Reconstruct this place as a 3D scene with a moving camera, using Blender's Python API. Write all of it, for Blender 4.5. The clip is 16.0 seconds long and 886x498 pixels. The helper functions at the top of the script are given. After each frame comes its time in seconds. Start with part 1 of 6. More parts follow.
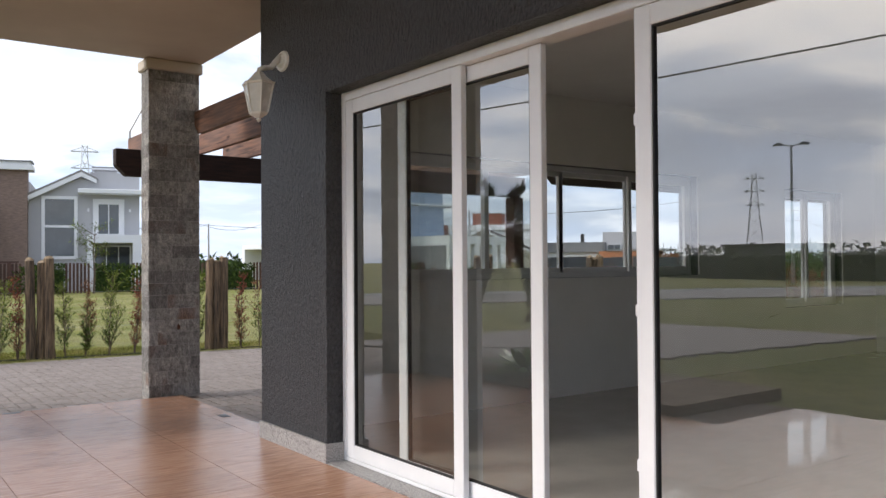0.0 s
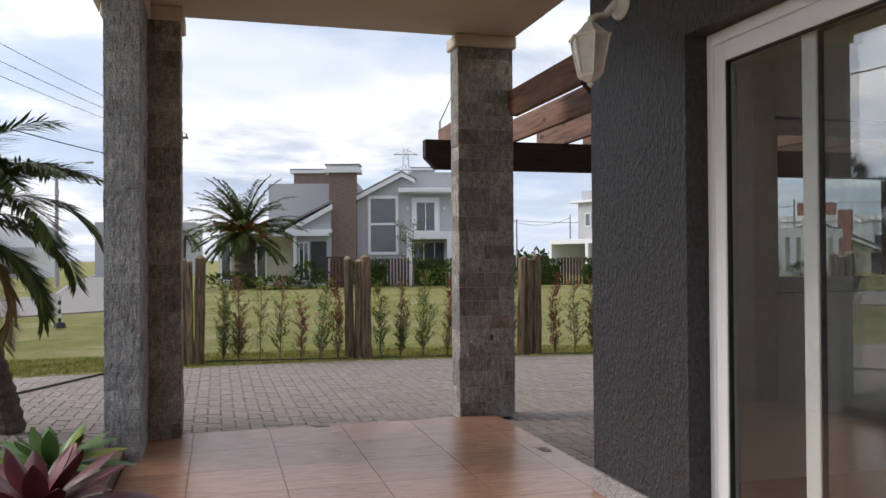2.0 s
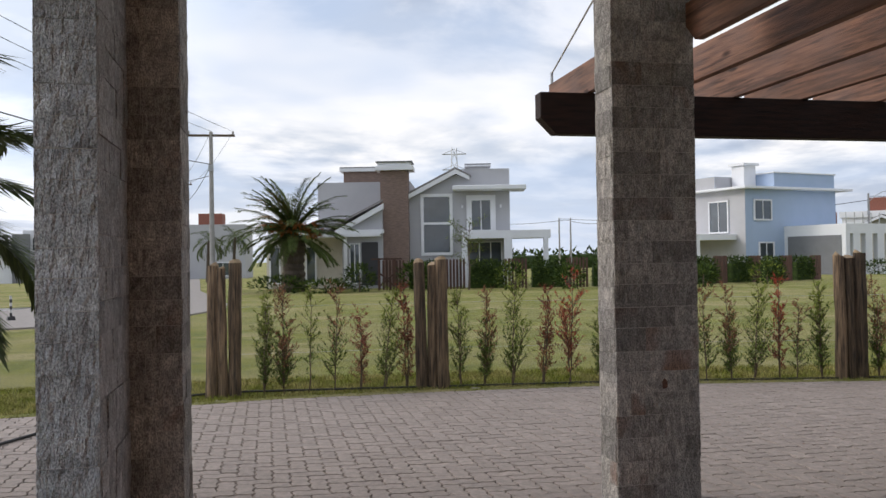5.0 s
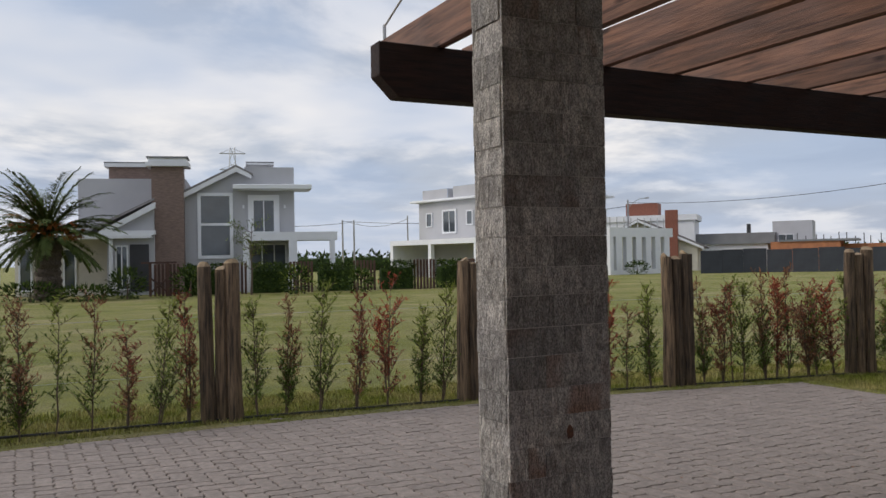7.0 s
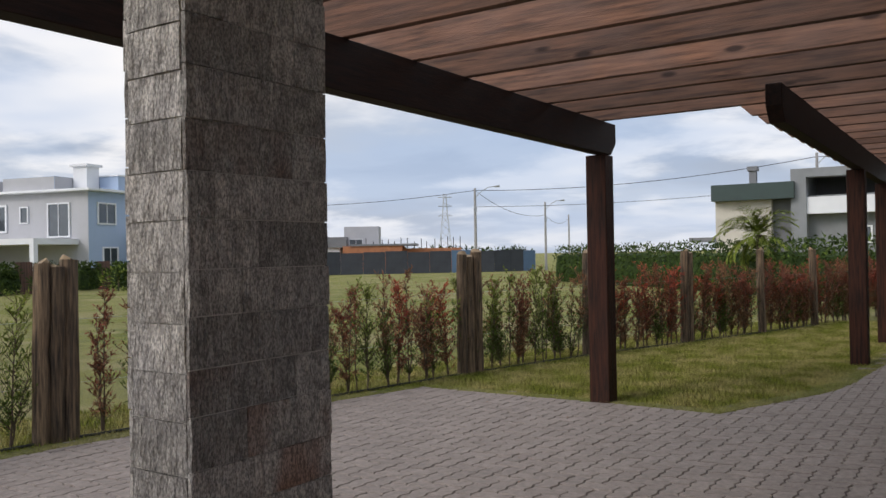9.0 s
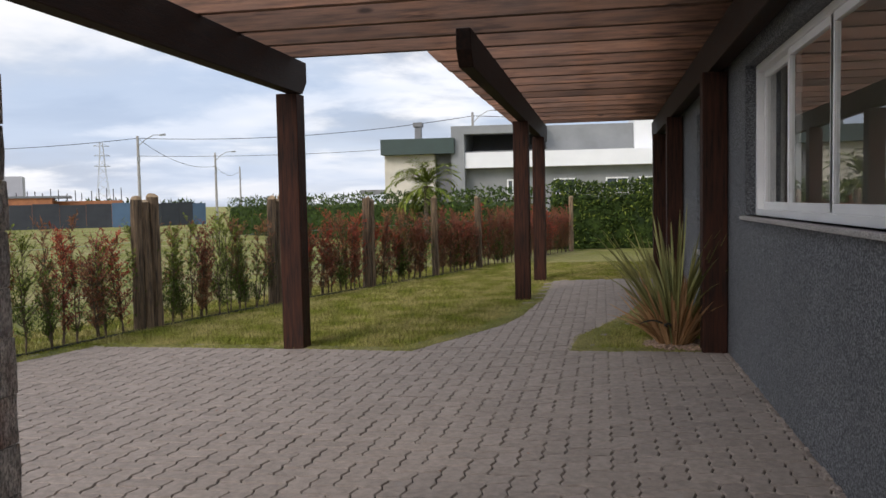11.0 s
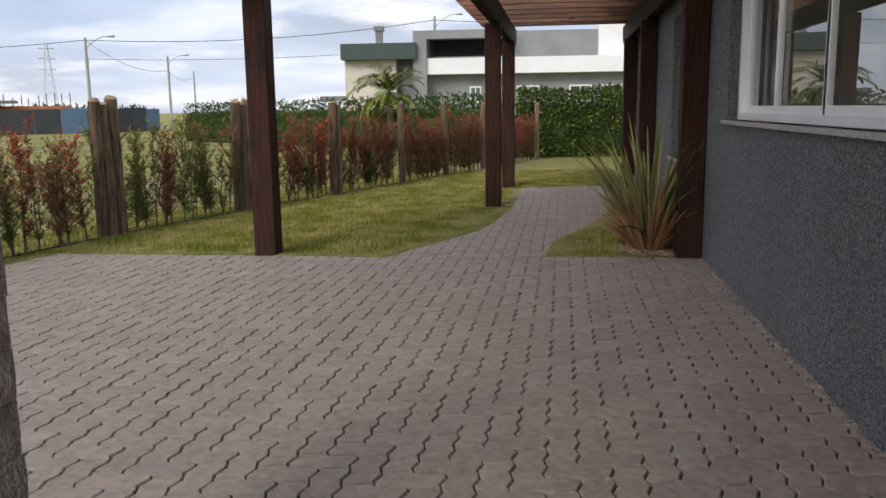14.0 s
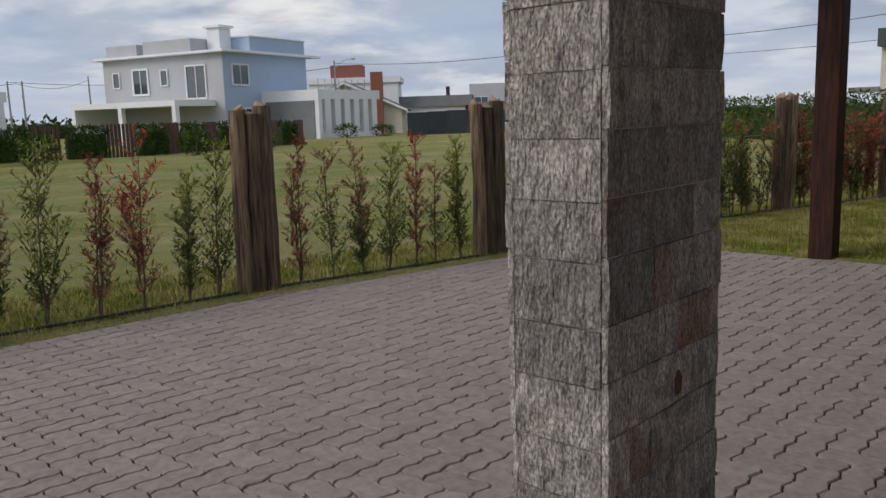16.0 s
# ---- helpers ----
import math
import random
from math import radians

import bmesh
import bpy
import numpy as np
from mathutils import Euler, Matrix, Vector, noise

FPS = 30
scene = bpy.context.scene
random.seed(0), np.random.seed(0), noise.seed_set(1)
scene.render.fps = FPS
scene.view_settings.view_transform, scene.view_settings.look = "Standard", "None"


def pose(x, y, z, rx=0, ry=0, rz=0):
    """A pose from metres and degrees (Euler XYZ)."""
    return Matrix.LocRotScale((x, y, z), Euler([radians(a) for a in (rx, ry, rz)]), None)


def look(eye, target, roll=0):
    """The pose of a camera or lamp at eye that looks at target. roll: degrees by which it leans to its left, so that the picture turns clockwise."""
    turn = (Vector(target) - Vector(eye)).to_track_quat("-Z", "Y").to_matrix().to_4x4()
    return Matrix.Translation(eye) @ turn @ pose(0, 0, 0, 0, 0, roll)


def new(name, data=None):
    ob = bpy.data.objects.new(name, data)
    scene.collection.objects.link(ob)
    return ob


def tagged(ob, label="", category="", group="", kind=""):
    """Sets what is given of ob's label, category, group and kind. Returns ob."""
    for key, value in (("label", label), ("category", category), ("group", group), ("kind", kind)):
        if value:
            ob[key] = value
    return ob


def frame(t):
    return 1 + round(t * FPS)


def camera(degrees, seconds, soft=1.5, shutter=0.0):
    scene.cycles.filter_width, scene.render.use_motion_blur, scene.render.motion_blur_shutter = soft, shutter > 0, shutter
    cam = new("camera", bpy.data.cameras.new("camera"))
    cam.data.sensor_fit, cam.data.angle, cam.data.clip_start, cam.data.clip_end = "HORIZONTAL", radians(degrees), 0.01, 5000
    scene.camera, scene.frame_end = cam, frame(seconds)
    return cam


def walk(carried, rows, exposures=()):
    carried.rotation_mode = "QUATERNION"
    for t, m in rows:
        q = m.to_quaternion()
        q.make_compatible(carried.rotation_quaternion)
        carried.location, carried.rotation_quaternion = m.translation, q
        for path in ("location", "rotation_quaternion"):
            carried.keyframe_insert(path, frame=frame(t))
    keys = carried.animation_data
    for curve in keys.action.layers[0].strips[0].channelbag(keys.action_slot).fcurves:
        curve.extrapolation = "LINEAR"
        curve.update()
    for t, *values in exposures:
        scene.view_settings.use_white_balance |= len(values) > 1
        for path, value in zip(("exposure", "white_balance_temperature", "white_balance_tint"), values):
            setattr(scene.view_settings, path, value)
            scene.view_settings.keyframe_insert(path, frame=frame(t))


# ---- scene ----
cam = camera(56.8, 16.0)
METRES, EYE, TILT, LEAN, TURN = 8.32, 1.3, 0.0, 0.0, -37.1
PATH = [
    (0, (0.141, 0.112, 1.362), (1.33, 1.72, 1.393), -0.4),
    (0.5, (0.342, 0.363, 1.389), (1.332, 2.101, 1.419), -0.4),
    (1, (0.498, 0.641, 1.411), (1.247, 2.496, 1.435), -0.5),
    (1.5, (0.544, 1.044, 1.405), (1.129, 2.956, 1.429), -0.2),
    (2, (0.576, 1.472, 1.43), (1.107, 3.4, 1.452), -0.4),
    (2.5, (0.616, 1.902, 1.464), (1.048, 3.854, 1.487), -0.4),
    (3, (0.625, 2.382, 1.453), (1.019, 4.343, 1.475), -0.3),
    (5.5, (0.726, 4.51, 1.46), (1.166, 6.461, 1.485), -1.4),
    (6, (0.741, 4.909, 1.457), (1.328, 6.82, 1.482), -1.3),
    (6.5, (0.817, 5.27, 1.467), (1.553, 7.129, 1.491), -1.3),
    (7, (0.901, 5.66, 1.46), (1.818, 7.438, 1.482), -1.1),
    (7.5, (1.021, 6.027, 1.45), (2.18, 7.657, 1.47), -1.2),
    (8, (1.17, 6.353, 1.457), (2.496, 7.851, 1.48), -1.2),
    (8.5, (1.231, 6.631, 1.459), (2.715, 7.971, 1.479), -1.0),
    (9, (1.317, 6.864, 1.444), (2.982, 7.971, 1.456), -1.0),
    (9.5, (1.456, 6.977, 1.448), (3.215, 7.929, 1.459), -1.0),
    (10, (1.468, 7.035, 1.433), (3.328, 7.77, 1.445), -1.0),
    (12.5, (1.528, 7.24, 1.242), (3.499, 7.357, 0.924), -0.7),
    (13, (1.554, 7.24, 1.282), (3.522, 7.351, 0.942), -0.9),
    (13.5, (1.569, 7.267, 1.286), (3.536, 7.399, 0.949), -0.7),
    (14, (1.554, 7.297, 1.307), (3.505, 7.582, 0.969), -0.8),
    (14.5, (1.514, 7.346, 1.323), (3.417, 7.863, 0.984), -0.8),
    (15, (1.441, 7.441, 1.323), (3.243, 8.24, 0.985), -1.0),
    (15.5, (1.389, 7.601, 1.332), (3.03, 8.696, 1.001), -1.7),
    (16, (1.281, 7.703, 1.332), (2.74, 9.031, 1.01), -1.8),
]
walk(cam, [(t, look(eye, target, roll)) for t, eye, target, roll in PATH],
     [(0.0, 0.70, 6550, 12), (1.5, 0.43, 6700, 12), (3.0, 0.32, 6650, 12), (5.5, 0.2, 6700, 12), (7.0, -0.08, 6700, 12), (8.5, 0.04, 6600, 12), (10.0, 0.1, 6700, 12), (12.5, 0.52, 6850, 13), (15.0, 0.08, 6800, 13), (16.0, -0.22, 6650, 12)])

# ---- world, sun ----
world = bpy.data.worlds.new("sky")
scene.world = world
world.use_nodes = True
SUN_EL, SUN_AZ = radians(32), radians(292)


def build_sky():
    nt = world.node_tree
    n, l = nt.nodes, nt.links
    n.clear()
    out = n.new("ShaderNodeOutputWorld")
    bg = n.new("ShaderNodeBackground")
    sky = n.new("ShaderNodeTexSky")
    sky.sky_type, sky.sun_disc = "NISHITA", False
    sky.sun_elevation, sky.sun_rotation = SUN_EL, SUN_AZ
    sky.air_density, sky.dust_density = 1.0, 2.0
    tc = n.new("ShaderNodeTexCoord")
    sep = n.new("ShaderNodeSeparateXYZ")
    l.new(tc.outputs["Generated"], sep.inputs[0])
    add = n.new("ShaderNodeMath")
    add.operation = "ADD"
    add.inputs[1].default_value = 0.16
    l.new(sep.outputs[2], add.inputs[0])
    mx = n.new("ShaderNodeMath")
    mx.operation = "MAXIMUM"
    mx.inputs[1].default_value = 0.05
    l.new(add.outputs[0], mx.inputs[0])
    comb = n.new("ShaderNodeCombineXYZ")
    for i in (0, 1, 2):
        l.new(mx.outputs[0], comb.inputs[i])
    div = n.new("ShaderNodeVectorMath")
    div.operation = "DIVIDE"
    l.new(tc.outputs["Generated"], div.inputs[0])
    l.new(comb.outputs[0], div.inputs[1])

    def noise_at(scale, detail, offset, dist=0.0):
        mp = n.new("ShaderNodeMapping")
        mp.inputs["Location"].default_value = offset
        l.new(div.outputs[0], mp.inputs[0])
        tx = n.new("ShaderNodeTexNoise")
        tx.inputs["Scale"].default_value, tx.inputs["Detail"].default_value = scale, detail
        tx.inputs["Roughness"].default_value, tx.inputs["Distortion"].default_value = 0.55, dist
        l.new(mp.outputs[0], tx.inputs["Vector"])
        return tx.outputs["Fac"]

    def ramp(src, stops):
        r = n.new("ShaderNodeValToRGB")
        r.color_ramp.interpolation = "EASE"
        while len(r.color_ramp.elements) < len(stops):
            r.color_ramp.elements.new(0.5)
        for e, (p, c) in zip(r.color_ramp.elements, stops):
            e.position, e.color = p, (*c, 1)
        l.new(src, r.inputs[0])
        return r.outputs[0]

    def mix(fac, a, b):
        m = n.new("ShaderNodeMix")
        m.data_type = "RGBA"
        for s, v in ((m.inputs[0], fac), (m.inputs[6], a), (m.inputs[7], b)):
            if isinstance(v, (float, int)):
                s.default_value = v
            elif isinstance(v, tuple):
                s.default_value = (*v, 1)
            else:
                l.new(v, s)
        return m.outputs[2]

    body = ramp(noise_at(0.75, 6, (3.1, 1.7, 0.4), 0.3), [(0.36, (3.5, 4.1, 5.2)), (0.50, (5.2, 5.9, 7.0)), (0.62, (8.8, 9.0, 9.3))])
    bright = ramp(noise_at(1.15, 7, (7.7, 2.2, 5.0), 0.25), [(0.46, (0, 0, 0)), (0.62, (1, 1, 1))])
    c = mix(bright, body, (10.2, 10.15, 10.1))
    blue = ramp(noise_at(0.55, 4, (1.2, 8.8, 2.0)), [(0.42, (0, 0, 0)), (0.62, (0.6, 0.6, 0.6))])
    c = mix(blue, c, (4.2, 5.6, 8.0))
    low = ramp(sep.outputs[2], [(0.0, (1, 1, 1)), (0.16, (0, 0, 0))])
    lowm = n.new("ShaderNodeMath")
    lowm.operation = "MULTIPLY"
    lowm.inputs[1].default_value = 0.5
    l.new(low, lowm.inputs[0])
    c = mix(lowm.outputs[0], c, (6.3, 7.2, 8.8))
    c = mix(0.9, sky.outputs[0], c)
    dot = n.new("ShaderNodeVectorMath")
    dot.operation = "DOT_PRODUCT"
    dot.inputs[1].default_value = (math.sin(SUN_AZ) * math.cos(SUN_EL), math.cos(SUN_AZ) * math.cos(SUN_EL), math.sin(SUN_EL))
    l.new(tc.outputs["Generated"], dot.inputs[0])
    gain = n.new("ShaderNodeMapRange")
    gain.inputs[1].default_value, gain.inputs[2].default_value = 0.45, 1.0
    gain.inputs[3].default_value, gain.inputs[4].default_value = 1.0, 1.75
    l.new(dot.outputs["Value"], gain.inputs[0])
    tint = n.new("ShaderNodeVectorMath")
    tint.operation = "SCALE"
    l.new(c, tint.inputs[0])
    l.new(gain.outputs[0], tint.inputs["Scale"])
    c = tint.outputs[0]
    l.new(c, bg.inputs[0])
    bg.inputs[1].default_value = 0.1
    l.new(bg.outputs[0], out.inputs[0])


build_sky()
sun = new("sun", bpy.data.lights.new("sun", "SUN"))
sun.data.energy, sun.data.angle, sun.data.color = 1.3, radians(20), (1.0, 0.95, 0.88)
sun.matrix_world = look((0, 0, 0), (-math.sin(SUN_AZ) * math.cos(SUN_EL), -math.cos(SUN_AZ) * math.cos(SUN_EL), -math.sin(SUN_EL)))


# ---- materials ----
def mat(name, c1, c2=None, scale=8.0, rough=0.7, metal=0.0, bump=0.0, bscale=40.0, stretch=(1, 1, 1), island=0.0, obj=0.0, spots=None,
        detail=6, spec=0.5, bdist=0.01, big=None, rvar=0.1, bstretch=None, lo=0.35, hi=0.65, fine=None, knots=None):
    m = bpy.data.materials.new(name)
    m.use_nodes = True
    nt = m.node_tree
    n, l = nt.nodes, nt.links
    p = n["Principled BSDF"]
    p.inputs["Roughness"].default_value, p.inputs["Metallic"].default_value = rough, metal
    p.inputs["Specular IOR Level"].default_value = spec
    tc = n.new("ShaderNodeTexCoord")
    mp = n.new("ShaderNodeMapping")
    mp.inputs["Scale"].default_value = stretch
    l.new(tc.outputs["Object"], mp.inputs[0])
    vec = mp.outputs[0]
    info = None
    if island or obj:
        addv = n.new("ShaderNodeVectorMath")
        addv.operation = "ADD"
        l.new(vec, addv.inputs[0])
        rnd = n.new("ShaderNodeNewGeometry").outputs["Random Per Island"] if island else n.new("ShaderNodeObjectInfo").outputs["Random"]
        sc = n.new("ShaderNodeMath")
        sc.operation = "MULTIPLY"
        sc.inputs[1].default_value = 37.0
        l.new(rnd, sc.inputs[0])
        l.new(sc.outputs[0], addv.inputs[1])
        vec = addv.outputs[0]
        info = rnd

    def tex(s, d, v=vec):
        t = n.new("ShaderNodeTexNoise")
        t.inputs["Scale"].default_value, t.inputs["Detail"].default_value = s, d
        t.inputs["Roughness"].default_value = 0.6
        l.new(v, t.inputs["Vector"])
        return t.outputs["Fac"]

    def ramp(src, a, b, ca, cb):
        r = n.new("ShaderNodeValToRGB")
        r.color_ramp.elements[0].position, r.color_ramp.elements[1].position = a, b
        r.color_ramp.elements[0].color, r.color_ramp.elements[1].color = (*ca, 1), (*cb, 1)
        l.new(src, r.inputs[0])
        return r.outputs[0]

    def blend(f, a, b, mode="MIX"):
        x = n.new("ShaderNodeMix")
        x.data_type, x.blend_type = "RGBA", mode
        for s, v in ((x.inputs[0], f), (x.inputs[6], a), (x.inputs[7], b)):
            if isinstance(v, (float, int)):
                s.default_value = v
            elif isinstance(v, tuple):
                s.default_value = (*v, 1)
            else:
                l.new(v, s)
        return x.outputs[2]

    c2 = c2 or tuple(v * 0.8 for v in c1)
    fac = tex(scale, detail)
    col = ramp(fac, lo, hi, c2, c1)
    if spots:
        col = blend(ramp(tex(spots[0], 3), spots[1], spots[1] + 0.12, (0, 0, 0), (1, 1, 1)), col, spots[2])
    if big:
        col = blend(ramp(tex(big[0], 3, tc.outputs["Object"]), 0.4, 0.62, (0, 0, 0), (big[1],) * 3), col, big[2])
    if knots:
        km, vo = n.new("ShaderNodeMapping"), n.new("ShaderNodeTexVoronoi")
        km.inputs["Scale"].default_value = knots[0]
        l.new(tc.outputs["Object"], km.inputs[0])
        if info:
            ka = n.new("ShaderNodeVectorMath")
            ka.operation = "ADD"
            l.new(km.outputs[0], ka.inputs[0])
            l.new(sc.outputs[0], ka.inputs[1])
            l.new(ka.outputs[0], vo.inputs["Vector"])
        else:
            l.new(km.outputs[0], vo.inputs["Vector"])
        vo.inputs["Scale"].default_value = 1.0
        col = blend(ramp(vo.outputs["Distance"], 0.07, 0.14, (0.9, 0.9, 0.9), (0, 0, 0)), col, knots[1])
    if fine:
        col = blend(fine[1], col, ramp(tex(fine[0], 2), 0.40, 0.60, (0.25,) * 3, (1.9,) * 3), "MULTIPLY")
    if info:
        v = n.new("ShaderNodeMapRange")
        amt = island or obj
        v.inputs[3].default_value, v.inputs[4].default_value = 1 - amt, 1 + amt
        l.new(info, v.inputs[0])
        cc = n.new("ShaderNodeCombineXYZ")
        for i in range(3):
            l.new(v.outputs[0], cc.inputs[i])
        col = blend(1.0, col, cc.outputs[0], "MULTIPLY")
    l.new(col, p.inputs["Base Color"])
    rr = n.new("ShaderNodeMapRange")
    rr.inputs[3].default_value, rr.inputs[4].default_value = max(0.0, rough - rvar), min(1.0, rough + rvar)
    l.new(fac, rr.inputs[0])
    l.new(rr.outputs[0], p.inputs["Roughness"])
    if bump:
        b = n.new("ShaderNodeBump")
        b.inputs["Strength"].default_value, b.inputs["Distance"].default_value = bump, bdist
        bv = vec
        if bstretch:
            m2 = n.new("ShaderNodeMapping")
            m2.inputs["Scale"].default_value = bstretch
            l.new(tc.outputs["Object"], m2.inputs[0])
            bv = m2.outputs[0]
        l.new(tex(bscale, 4, bv), b.inputs["Height"])
        l.new(b.outputs[0], p.inputs["Normal"])
    return m


def glass_mat(name, tint=(1, 1, 1), ior=0.1, rough=0.0):
    m = bpy.data.materials.new(name)
    m.use_nodes = True
    n, l = m.node_tree.nodes, m.node_tree.links
    n.clear()
    out, mx = n.new("ShaderNodeOutputMaterial"), n.new("ShaderNodeMixShader")
    lw, tr, gl = n.new("ShaderNodeLayerWeight"), n.new("ShaderNodeBsdfTransparent"), n.new("ShaderNodeBsdfGlossy")
    lw.inputs[0].default_value = 0.5
    pw, fr = n.new("ShaderNodeMath"), n.new("ShaderNodeMapRange")
    pw.operation, pw.inputs[1].default_value = "POWER", 4.0
    fr.inputs[3].default_value, fr.inputs[4].default_value = ior, 1.0
    l.new(lw.outputs["Facing"], pw.inputs[0])
    l.new(pw.outputs[0], fr.inputs[0])
    tr.inputs[0].default_value, gl.inputs["Roughness"].default_value = (*tint, 1), rough
    l.new(fr.outputs[0], mx.inputs[0])
    l.new(tr.outputs[0], mx.inputs[1])
    l.new(gl.outputs[0], mx.inputs[2])
    l.new(mx.outputs[0], out.inputs[0])
    return m


